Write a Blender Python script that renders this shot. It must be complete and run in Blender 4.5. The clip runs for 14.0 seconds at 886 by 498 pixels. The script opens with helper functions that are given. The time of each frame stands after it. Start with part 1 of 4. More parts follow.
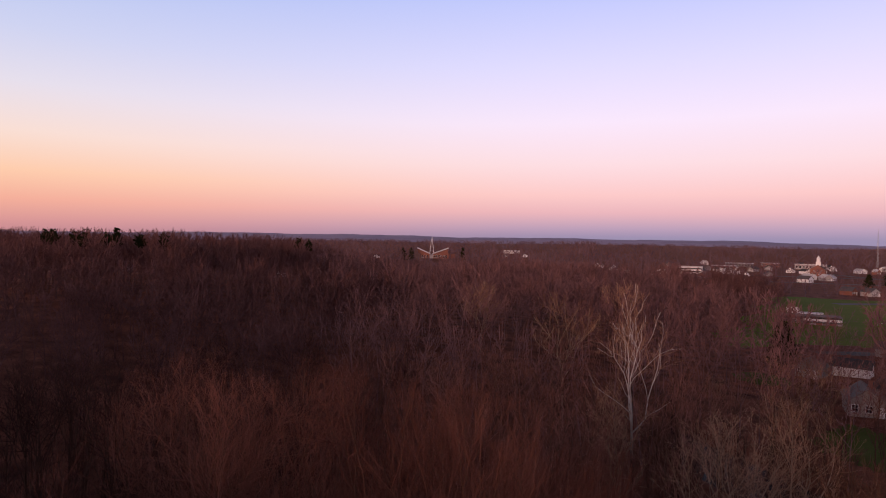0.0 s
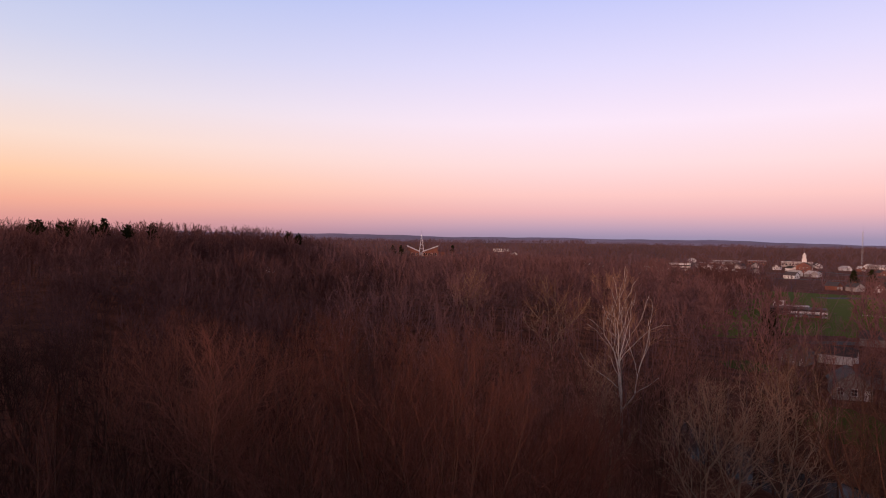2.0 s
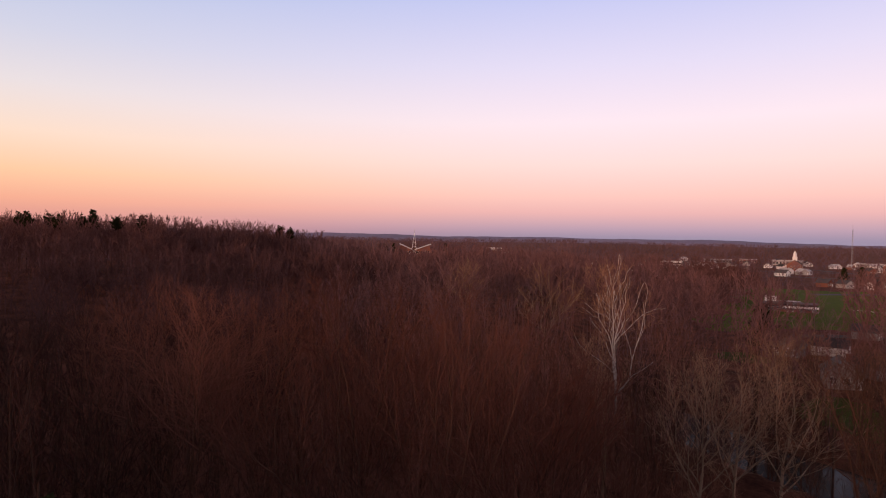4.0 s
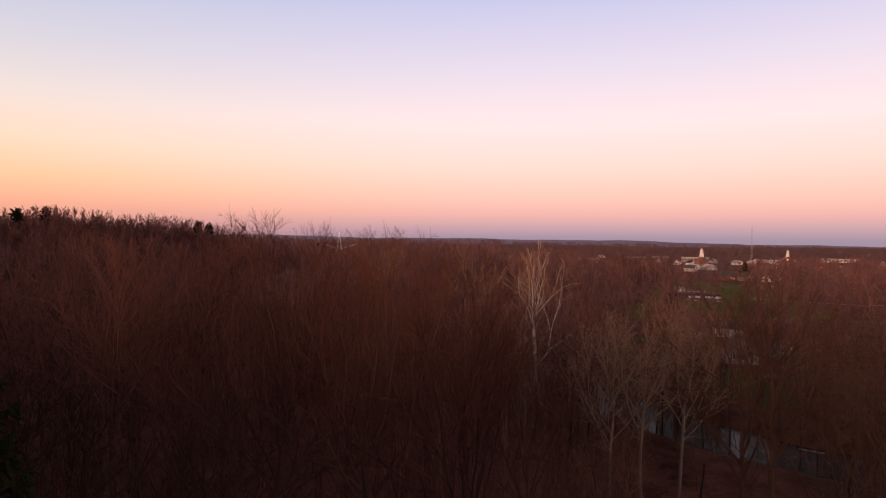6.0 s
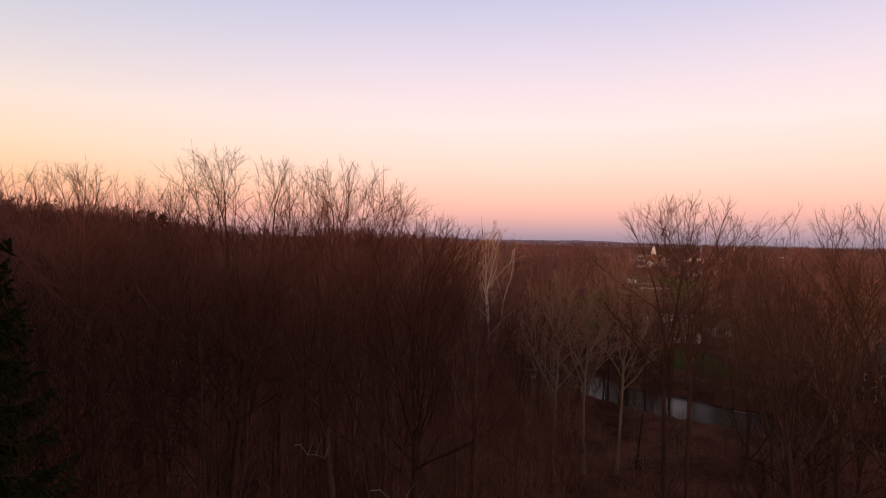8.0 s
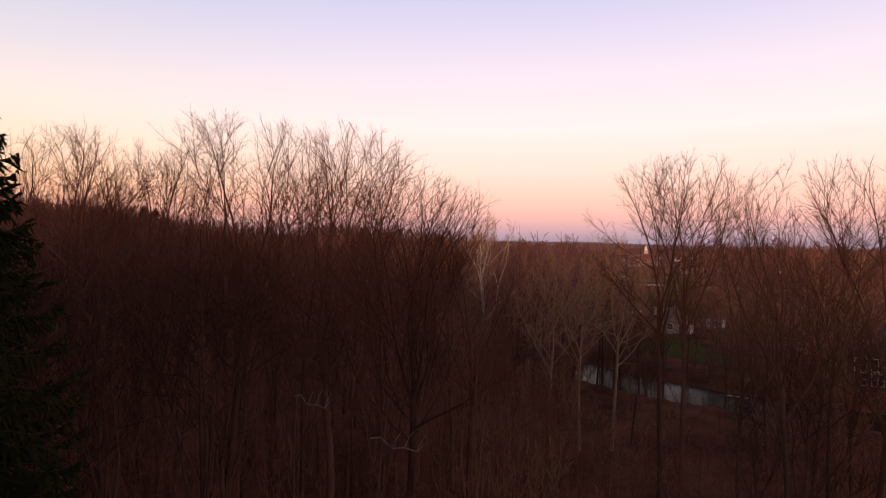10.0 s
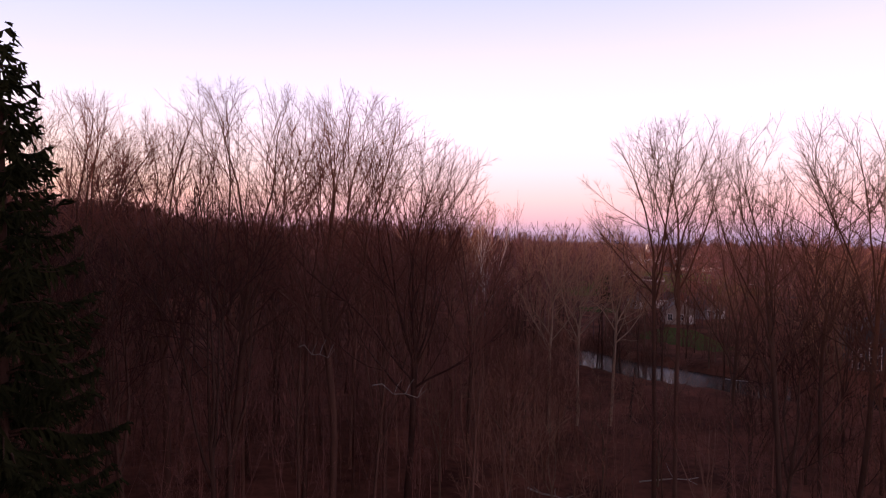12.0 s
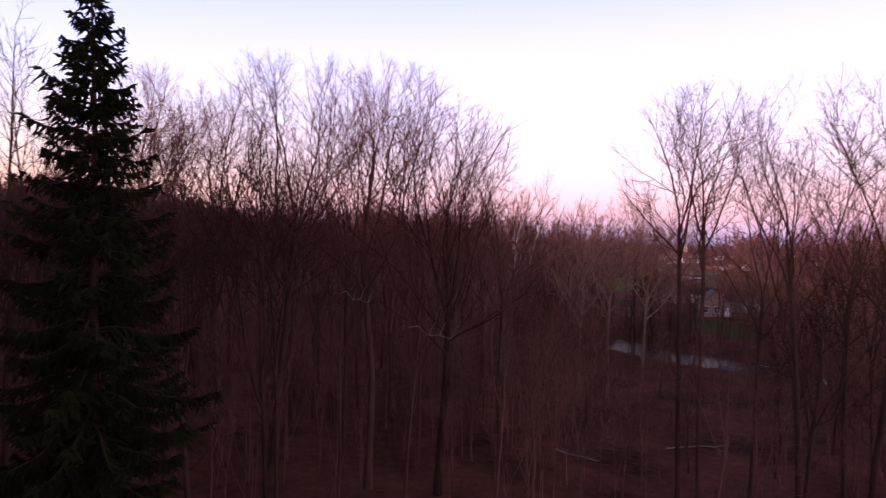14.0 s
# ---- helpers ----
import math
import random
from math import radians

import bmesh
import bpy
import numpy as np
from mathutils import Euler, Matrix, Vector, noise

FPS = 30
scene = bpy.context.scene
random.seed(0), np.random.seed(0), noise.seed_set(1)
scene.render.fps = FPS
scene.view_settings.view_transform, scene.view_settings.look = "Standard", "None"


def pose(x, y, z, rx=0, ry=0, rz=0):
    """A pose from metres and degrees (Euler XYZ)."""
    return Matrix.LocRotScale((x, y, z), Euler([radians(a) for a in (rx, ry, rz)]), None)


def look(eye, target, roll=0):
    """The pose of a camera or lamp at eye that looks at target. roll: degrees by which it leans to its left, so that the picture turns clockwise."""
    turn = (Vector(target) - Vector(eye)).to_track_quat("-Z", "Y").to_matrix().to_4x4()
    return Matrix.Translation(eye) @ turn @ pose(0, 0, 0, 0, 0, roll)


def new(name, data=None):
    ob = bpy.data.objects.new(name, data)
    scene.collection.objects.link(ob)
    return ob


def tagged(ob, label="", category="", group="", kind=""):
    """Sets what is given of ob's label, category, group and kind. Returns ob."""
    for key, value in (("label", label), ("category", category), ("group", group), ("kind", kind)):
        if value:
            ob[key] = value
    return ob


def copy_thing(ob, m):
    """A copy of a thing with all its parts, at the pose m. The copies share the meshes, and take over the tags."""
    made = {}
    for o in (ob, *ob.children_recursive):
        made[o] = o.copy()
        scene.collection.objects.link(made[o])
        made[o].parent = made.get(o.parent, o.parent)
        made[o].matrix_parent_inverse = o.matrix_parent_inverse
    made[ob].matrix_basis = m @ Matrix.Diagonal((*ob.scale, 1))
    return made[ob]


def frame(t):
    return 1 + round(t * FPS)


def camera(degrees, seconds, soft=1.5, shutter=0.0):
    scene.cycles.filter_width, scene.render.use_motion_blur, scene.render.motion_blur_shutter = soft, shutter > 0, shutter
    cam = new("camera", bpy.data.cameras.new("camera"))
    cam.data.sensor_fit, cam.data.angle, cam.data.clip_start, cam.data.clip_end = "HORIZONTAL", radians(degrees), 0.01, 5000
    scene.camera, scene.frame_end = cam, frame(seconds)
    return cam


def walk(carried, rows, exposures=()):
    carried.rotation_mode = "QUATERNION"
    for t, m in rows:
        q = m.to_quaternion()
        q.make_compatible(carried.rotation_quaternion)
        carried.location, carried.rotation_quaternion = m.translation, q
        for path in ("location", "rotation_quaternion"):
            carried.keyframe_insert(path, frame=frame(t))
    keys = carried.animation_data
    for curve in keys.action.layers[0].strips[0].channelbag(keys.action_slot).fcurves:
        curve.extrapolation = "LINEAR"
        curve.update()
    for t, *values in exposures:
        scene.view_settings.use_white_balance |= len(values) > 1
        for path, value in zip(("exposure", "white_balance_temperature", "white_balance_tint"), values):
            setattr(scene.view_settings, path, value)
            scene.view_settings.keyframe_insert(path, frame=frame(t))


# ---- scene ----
# ---- camera ----
PATH = [
    (0, (-2.093, -0.888, 33.195), (-2.602, 1.046, 33.157), 0.8),
    (0.5, (-2.06, -1.092, 32.47), (-2.559, 0.845, 32.433), 0.7),
    (1, (-2.04, -1.236, 31.789), (-2.531, 0.702, 31.751), 0.8),
    (1.5, (-2.044, -1.245, 31.171), (-2.527, 0.695, 31.133), 0.8),
    (2, (-2.172, -1.127, 30.475), (-2.648, 0.816, 30.437), 0.8),
    (2.2, (-2.218, -1.056, 30.22), (-2.691, 0.887, 30.181), 0.8),
    (4.3, (-2.44, -0.122, 27.978), (-2.881, 1.829, 27.939), 1.0),
    (4.5, (-2.455, -0.056, 27.667), (-2.874, 1.899, 27.628), 1.0),
    (5, (-2.503, -0.078, 26.914), (-2.88, 1.886, 26.876), 0.8),
    (5.5, (-2.329, -0.593, 26.265), (-2.634, 1.383, 26.23), 0.6),
    (6, (-2.027, -1.586, 25.516), (-2.24, 0.402, 25.486), 0.7),
    (6.5, (-1.719, -2.673, 24.723), (-1.866, -0.679, 24.694), 0.6),
    (7, (-1.596, -3.41, 23.761), (-1.7, -1.413, 23.734), 0.7),
    (7.5, (-1.51, -3.77, 22.917), (-1.597, -1.772, 22.888), 0.8),
    (8, (-1.364, -3.936, 22.097), (-1.444, -1.938, 22.069), 0.9),
    (8.2, (-1.36, -3.961, 21.818), (-1.435, -1.963, 21.789), 1.0),
    (10.3, (-1.574, -4.316, 19.677), (-1.631, -2.317, 19.655), 0.8),
    (10.5, (-1.54, -4.359, 19.461), (-1.601, -2.36, 19.436), 0.7),
    (11, (-1.499, -4.52, 18.974), (-1.559, -2.521, 18.951), 0.6),
    (11.5, (-1.497, -4.721, 18.51), (-1.557, -2.722, 18.489), 0.6),
    (12, (-1.435, -5.066, 17.979), (-1.497, -3.067, 17.958), 0.7),
    (12.5, (-1.381, -5.528, 17.407), (-1.442, -3.529, 17.386), 0.8),
    (13, (-1.334, -6.038, 16.899), (-1.393, -4.039, 16.876), 0.9),
    (13.5, (-1.303, -6.57, 16.402), (-1.361, -4.571, 16.38), 1.1),
    (13.6, (-1.291, -6.639, 16.289), (-1.352, -4.64, 16.266), 1.1),
    (13.7, (-1.28, -6.708, 16.176), (-1.352, -4.71, 16.153), 1.1),
    (13.8, (-1.269, -6.777, 16.062), (-1.365, -4.78, 16.039), 1.1),
    (13.9, (-1.257, -6.846, 15.949), (-1.39, -4.851, 15.926), 1.1),
    (14, (-1.246, -6.915, 15.836), (-1.42, -4.923, 15.813), 1.1),
]
cam = camera(72.0, 14.0, soft=1.1, shutter=0.3)
EXPOSURES = [
    (0.0, 0.0, 6350, 10), (2.2, 0.0, 6600, 9), (5.0, 0.04, 7350, 6), (8.0, 0.06, 8250, 6),
    (10.3, 0.24, 8200, 8), (11.0, 0.31, 7400, 11), (12.0, 0.41, 6600, 21), (14.0, 0.55, 5950, 24),
]
walk(cam, [(t, look(eye, target, roll)) for t, eye, target, roll in PATH], EXPOSURES)

# ---- sky and light: clear dusk, the sun just under the horizon behind and to the west of the camera ----
world = bpy.data.worlds.new("dusk_sky")
scene.world = world
world.use_nodes = True
wn, wl = world.node_tree.nodes, world.node_tree.links
wn.clear()


def srgb(r, g, b):
    """Linear colour of 8-bit display values."""
    return tuple(((v / 255 + 0.055) / 1.055) ** 2.4 if v > 10 else v / 255 / 12.92 for v in (r, g, b))


def sky_ramp(stops):
    ramp = wn.new("ShaderNodeValToRGB")
    el = ramp.color_ramp.elements
    while len(el) < len(stops):
        el.new(0.5)
    for e, (pos, col) in zip(el, stops):
        e.position, e.color = pos, (*srgb(*col), 1)
    wl.new(height.outputs[0], ramp.inputs[0])
    return ramp


coord = wn.new("ShaderNodeTexCoord")
parts_xyz = wn.new("ShaderNodeSeparateXYZ")
wl.new(coord.outputs["Generated"], parts_xyz.inputs[0])
height = wn.new("ShaderNodeMapRange")  # sine of the elevation, 0 to 0.8, onto the ramps
height.inputs["From Min"].default_value, height.inputs["From Max"].default_value = -0.01, 0.79
wl.new(parts_xyz.outputs["Z"], height.inputs["Value"])


def at(e):
    """Ramp position of an elevation in degrees."""
    return (math.sin(radians(e)) + 0.01) / 0.8


east_sky = sky_ramp([  # opposite the glow: the earth's shadow, the pink belt, pale violet, blue
    (at(0.2), (158, 144, 174)), (at(1.0), (190, 160, 184)), (at(2.4), (236, 182, 188)), (at(4.0), (254, 202, 200)),
    (at(6.8), (255, 222, 226)), (at(10.5), (252, 232, 250)), (at(15.5), (228, 221, 255)), (at(22), (193, 200, 252)), (at(30), (106, 100, 122)), (at(44), (54, 48, 56))])
west_sky = sky_ramp([  # towards the glow: dull rose, orange, cream, pale blue
    (at(0.2), (204, 140, 142)), (at(1.0), (222, 152, 146)), (at(2.6), (246, 174, 150)), (at(4.8), (255, 204, 168)),
    (at(7.8), (250, 222, 208)), (at(11.5), (230, 222, 232)), (at(15.5), (206, 210, 237)), (at(22), (174, 192, 237)), (at(30), (106, 100, 122)), (at(44), (54, 48, 56))])
side = wn.new("ShaderNodeVectorMath")
side.operation = "DOT_PRODUCT"
side.inputs[1].default_value = (-0.96, -0.28, 0)
wl.new(coord.outputs["Generated"], side.inputs[0])
turn = wn.new("ShaderNodeMapRange")
turn.interpolation_type = "SMOOTHSTEP"
turn.inputs["From Min"].default_value, turn.inputs["From Max"].default_value = -0.35, 0.75
wl.new(side.outputs["Value"], turn.inputs["Value"])
both = wn.new("ShaderNodeMix")
both.data_type = "RGBA"
wl.new(turn.outputs[0], both.inputs["Factor"])
wl.new(east_sky.outputs[0], both.inputs["A"])
wl.new(west_sky.outputs[0], both.inputs["B"])
dusk = wn.new("ShaderNodeBackground")
dusk.inputs["Strength"].default_value = 1.0
wl.new(both.outputs["Result"], dusk.inputs["Color"])
nishita = wn.new("ShaderNodeTexSky")
nishita.sky_type, nishita.sun_disc = "NISHITA", False
nishita.sun_elevation, nishita.sun_rotation = radians(1.0), radians(-106)
upper = wn.new("ShaderNodeBackground")
upper.inputs["Strength"].default_value = 0.004
wl.new(nishita.outputs[0], upper.inputs["Color"])
summed = wn.new("ShaderNodeAddShader")
wl.new(dusk.outputs[0], summed.inputs[0])
wl.new(upper.outputs[0], summed.inputs[1])
wl.new(summed.outputs[0], wn.new("ShaderNodeOutputWorld").inputs["Surface"])

glow = new("afterglow", bpy.data.lights.new("afterglow", "SUN"))
glow.data.energy, glow.data.angle, glow.data.color = 2.6, radians(14), (1.0, 0.52, 0.36)
glow.matrix_world = look((-62, -92, 13), (0, 0, 0))


# ---- materials ----
def material(name, rough=0.85, metal=0.0):
    m = bpy.data.materials.new(name)
    m.use_nodes = True
    b = m.node_tree.nodes["Principled BSDF"]
    b.inputs["Specular IOR Level"].default_value = 0.08 if rough >= 0.85 else 0.4
    b.inputs["Roughness"].default_value, b.inputs["Metallic"].default_value = rough, metal
    return m, m.node_tree.nodes, m.node_tree.links, b


def varied(name, a, b, scale=1.0, fine=12.0, rough=0.85, bump=0.3, by_object=0.0, island=0.0, metal=0.0, stretch=(1, 1, 1), foot=None):
    """Two colours mixed by large stains and fine grain; by_object and island shift the mix per thing or per piece."""
    m, n, l, bsdf = material(name, rough, metal)
    tc, mp = n.new("ShaderNodeTexCoord"), n.new("ShaderNodeMapping")
    mp.inputs["Scale"].default_value = stretch
    l.new(tc.outputs["Object"], mp.inputs[0])
    big, small = n.new("ShaderNodeTexNoise"), n.new("ShaderNodeTexNoise")
    for tex, s in ((big, scale), (small, fine)):
        tex.inputs["Scale"].default_value, tex.inputs["Detail"].default_value = s, 5
        l.new(mp.outputs[0], tex.inputs["Vector"])
    add = n.new("ShaderNodeMath")
    add.operation = "MULTIPLY_ADD"
    add.inputs[1].default_value = 0.45
    l.new(small.outputs["Fac"], add.inputs[0])
    l.new(big.outputs["Fac"], add.inputs[2])
    fac = add
    for amount, node, socket in ((by_object, "ShaderNodeObjectInfo", "Random"), (island, "ShaderNodeNewGeometry", "Random Per Island")):
        if amount:
            info, more = n.new(node), n.new("ShaderNodeMath")
            more.operation = "MULTIPLY_ADD"
            more.inputs[1].default_value = amount
            l.new(info.outputs[socket], more.inputs[0])
            l.new(fac.outputs[0], more.inputs[2])
            fac = more
    span = n.new("ShaderNodeMapRange")
    span.inputs["From Min"].default_value = 0.45 + 0.25 * (by_object + island)
    span.inputs["From Max"].default_value = 1.0 + 0.75 * (by_object + island)
    l.new(fac.outputs[0], span.inputs["Value"])
    mix = n.new("ShaderNodeMix")
    mix.data_type = "RGBA"
    mix.inputs["A"].default_value, mix.inputs["B"].default_value = (*a, 1), (*b, 1)
    l.new(span.outputs[0], mix.inputs["Factor"])
    colour = mix.outputs["Result"]
    if foot:  # rough dark bark on the lower stem, as sycamores have: its colour, where it starts to peel, where it is gone
        xyz, rise, low = n.new("ShaderNodeSeparateXYZ"), n.new("ShaderNodeMapRange"), n.new("ShaderNodeMix")
        l.new(tc.outputs["Object"], xyz.inputs[0])
        rise.inputs["From Min"].default_value, rise.inputs["From Max"].default_value = foot[1:]
        l.new(xyz.outputs["Z"], rise.inputs["Value"])
        low.data_type = "RGBA"
        low.inputs["A"].default_value = (*foot[0], 1)
        l.new(rise.outputs[0], low.inputs["Factor"])
        l.new(colour, low.inputs["B"])
        colour = low.outputs["Result"]
    l.new(colour, bsdf.inputs["Base Color"])
    if bump:
        bp = n.new("ShaderNodeBump")
        bp.inputs["Strength"].default_value, bp.inputs["Distance"].default_value = bump, 0.05
        l.new(add.outputs[0], bp.inputs["Height"])
        l.new(bp.outputs[0], bsdf.inputs["Normal"])
    return m


BARK = varied("bark_grey_brown", (0.060, 0.028, 0.020), (0.180, 0.088, 0.061), 0.7, 9, 0.9, 0.5, by_object=0.6, stretch=(3, 3, 0.6))
# reddish bark made paler than BARK so that near limbs look lit
BARK_LIT = varied("bark_lit_reddish", (0.105, 0.047, 0.033), (0.30, 0.147, 0.102), 0.7, 9, 0.9, 0.5, by_object=0.6, stretch=(3, 3, 0.6))
# for dark stems; also put on the outer trees in place of shade
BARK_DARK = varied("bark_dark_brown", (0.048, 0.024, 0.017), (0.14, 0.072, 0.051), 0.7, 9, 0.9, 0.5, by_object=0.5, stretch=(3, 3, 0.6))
TWIG = varied("twigs_red_brown", (0.112, 0.039, 0.028), (0.255, 0.106, 0.077), 0.25, 4, 0.9, 0.0, by_object=1.1)
TWIG_TAN = varied("twigs_tan", (0.22, 0.112, 0.068), (0.48, 0.27, 0.175), 0.3, 4, 0.9, 0.0, by_object=0.6)
BARK_PALE = varied("bark_pale_tan", (0.24, 0.155, 0.103), (0.50, 0.345, 0.24), 0.7, 9, 0.9, 0.4, stretch=(3, 3, 0.6))
# darker than TWIG, mainly to dim the right-hand trees in place of shade
TWIG_DULL = varied("twigs_dull_brown", (0.075, 0.038, 0.025), (0.17, 0.094, 0.066), 0.3, 4, 0.9, 0.0, by_object=0.6)
BRUSH = varied("brush_stems", (0.085, 0.034, 0.023), (0.23, 0.112, 0.078), 0.2, 3, 0.9, 0.0, island=0.4)
# TWIG darkened, standing in for shade on the outer trees
TWIG_SHADED = varied("twigs_shaded_brown", (0.040, 0.015, 0.012), (0.105, 0.043, 0.033), 0.25, 4, 0.9, 0.0, by_object=0.9)
SAPLING_TAN = varied("sapling_stems_tan", (0.19, 0.08, 0.05), (0.45, 0.22, 0.15), 0.2, 3, 0.9, 0.0, island=0.4)
SAPLING = varied("sapling_stems", (0.155, 0.060, 0.045), (0.38, 0.17, 0.13), 0.2, 3, 0.9, 0.0, island=0.4)
TWIG_MAUVE = varied("twigs_mauve_brown", (0.155, 0.063, 0.048), (0.36, 0.168, 0.13), 0.25, 4, 0.9, 0.0, by_object=0.9)
BARK_TAN = varied("bark_tan", (0.11, 0.062, 0.040), (0.27, 0.165, 0.108), 0.7, 9, 0.9, 0.4, by_object=0.4, stretch=(3, 3, 0.6))
BARK_WHITE = varied("bark_white_peeling", (0.44, 0.37, 0.32), (0.78, 0.71, 0.64), 0.9, 5, 0.85, 0.3, stretch=(2, 2, 0.5), foot=((0.06, 0.042, 0.034), 5.0, 13.0))
WOODS = varied("woods_brown", (0.090, 0.041, 0.040), (0.32, 0.172, 0.163), 0.11, 0.5, 0.95, 0.0, island=0.25)
# WOODS darkened, in place of shade over the western wood
WOODS_DARKENED = varied("woods_darkened_brown", (0.070, 0.031, 0.029), (0.215, 0.105, 0.096), 0.11, 0.5, 0.95, 0.0, island=0.25)
# bluer tint than WOODS: the haze of distance is put into the colour
WOODS_FAR = varied("woods_far_haze_tint", (0.095, 0.054, 0.062), (0.25, 0.152, 0.166), 0.022, 0.15, 0.95, 0.0, island=0.3)
NEEDLES = varied("spruce_needles", (0.010, 0.012, 0.004), (0.034, 0.035, 0.011), 0.8, 9, 0.9, 0.0, island=0.3)
LITTER = varied("leaf_litter", (0.05, 0.020, 0.013), (0.33, 0.125, 0.080), 0.22, 1.6, 0.95, 0.9)
LAWN = varied("lawn_dull", (0.062, 0.082, 0.014), (0.125, 0.150, 0.030), 0.05, 0.9, 0.9, 0.3)
GRASS = varied("short_grass", (0.080, 0.115, 0.010), (0.165, 0.215, 0.024), 0.02, 0.6, 0.9, 0.3)
ASPHALT = varied("asphalt_worn", (0.10, 0.092, 0.092), (0.19, 0.175, 0.17), 0.05, 2, 0.85, 0.2)
SHINGLE = varied("roof_shingle_grey", (0.060, 0.056, 0.060), (0.13, 0.12, 0.125), 0.3, 6, 0.85, 0.3, by_object=0.6)
ROOF_GREY = varied("roof_shingle_weathered", (0.12, 0.11, 0.108), (0.23, 0.21, 0.205), 0.3, 6, 0.8, 0.3, by_object=0.4)
ROOF_PALE = varied("roof_pale_metal", (0.45, 0.44, 0.45), (0.68, 0.67, 0.68), 0.1, 3, 0.6, 0.1, by_object=0.3)
BRICK = varied("brick_red", (0.20, 0.080, 0.056), (0.31, 0.135, 0.100), 0.2, 4, 0.85, 0.2)
BARN_RED = varied("red_siding", (0.16, 0.030, 0.030), (0.26, 0.060, 0.052), 0.2, 3, 0.8, 0.2)
WHITE = varied("white_paint", (0.74, 0.72, 0.70), (0.88, 0.86, 0.84), 0.15, 3, 0.6, 0.1, by_object=0.2)
SIDING = varied("siding_beige_grey", (0.17, 0.15, 0.145), (0.40, 0.365, 0.35), 0.1, 3, 0.75, 0.15, by_object=1.2)
CREAM = varied("siding_cream", (0.27, 0.23, 0.205), (0.42, 0.36, 0.32), 0.1, 3, 0.75, 0.15)
DARK_SIDING = varied("siding_dark_stained", (0.035, 0.030, 0.036), (0.07, 0.06, 0.066), 0.3, 4, 0.75, 0.2)
STONE = varied("stone_grey", (0.20, 0.185, 0.175), (0.36, 0.34, 0.32), 0.4, 5, 0.9, 0.4)
STEEL = varied("galvanised_steel", (0.30, 0.30, 0.31), (0.45, 0.45, 0.46), 0.5, 5, 0.5, 0.1, metal=0.7)
DEADWOOD = varied("dead_wood_bleached", (0.28, 0.23, 0.19), (0.55, 0.47, 0.40), 0.6, 8, 0.9, 0.4)
# haze is put into the hills' mauve colour and a faint emission
RIDGE = varied("distant_hills_haze_tint", (0.12, 0.076, 0.098), (0.28, 0.19, 0.23), 0.0011, 0.009, 0.95, 0.0, stretch=(1, 0.35, 1))
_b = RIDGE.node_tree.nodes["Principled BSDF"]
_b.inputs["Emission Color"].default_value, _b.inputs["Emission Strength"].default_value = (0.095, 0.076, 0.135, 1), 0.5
GLASS, _n, _l, _b = material("window_glass_dark", 0.08)
_b.inputs["Base Color"].default_value = (0.02, 0.022, 0.028, 1)
WATER, _n, _l, _b = material("river_water", 0.24)
_b.inputs["Base Color"].default_value = (0.035, 0.024, 0.018, 1)
_b.inputs["IOR"].default_value, _b.inputs["Specular IOR Level"].default_value = 1.33, 0.07
_b.inputs["Specular Tint"].default_value = (0.50, 0.38, 0.33, 1)
_t, _p = _n.new("ShaderNodeTexNoise"), _n.new("ShaderNodeBump")
_t.inputs["Scale"].default_value, _t.inputs["Detail"].default_value = 1.6, 4
_p.inputs["Strength"].default_value, _p.inputs["Distance"].default_value = 0.12, 0.03
_l.new(_t.outputs["Fac"], _p.inputs["Height"])
_l.new(_p.outputs[0], _b.inputs["Normal"])
LAMP_LIT, _n, _l, _b = material("lamp_lit")
_b.inputs["Emission Color"].default_value, _b.inputs["Emission Strength"].default_value = (1, 0.86, 0.66, 1), 14


# ---- small geometry kit: every shape is a list of vertices and a list of faces ----
def box(x0, x1, y0, y1, z0, z1):
    v = [(x, y, z) for z in (z0, z1) for y in (y0, y1) for x in (x0, x1)]
    return v, [(0, 2, 3, 1), (4, 5, 7, 6), (0, 1, 5, 4), (1, 3, 7, 5), (3, 2, 6, 7), (2, 0, 4, 6)]


def prism(outline, y0, y1):
    """An outline in x and z, counter-clockwise seen from -y, drawn out along y."""
    n = len(outline)
    v = [(x, y, z) for y in (y0, y1) for x, z in outline]
    return v, [tuple(range(n)), tuple(range(2 * n - 1, n - 1, -1))] + [(i, i + n, (i + 1) % n + n, (i + 1) % n) for i in range(n)]


def tube(p, q, r0, r1, sides=8):
    p, q = Vector(p), Vector(q)
    w = (q - p).normalized()
    a = w.orthogonal().normalized()
    b = w.cross(a)
    v = [tuple(c + r * (a * math.cos(6.2832 * k / sides) + b * math.sin(6.2832 * k / sides))) for c, r in ((p, r0), (q, r1)) for k in range(sides)]
    f = [(k, (k + 1) % sides, (k + 1) % sides + sides, k + sides) for k in range(sides)]
    return v, f + [tuple(range(sides - 1, -1, -1)), tuple(range(sides, 2 * sides))]


def joined(*shapes):
    v, f = [], []
    for sv, sf in shapes:
        f += [tuple(i + len(v) for i in face) for face in sf]
        v += sv
    return v, f


def part(name, shape, mat, parent=None, label=""):
    me = bpy.data.meshes.new(name)
    me.from_pydata(shape[0], [], shape[1])
    me.materials.append(mat)
    me.update()
    ob = new(name, me)
    if parent:
        ob.parent = parent
    return tagged(ob, label)


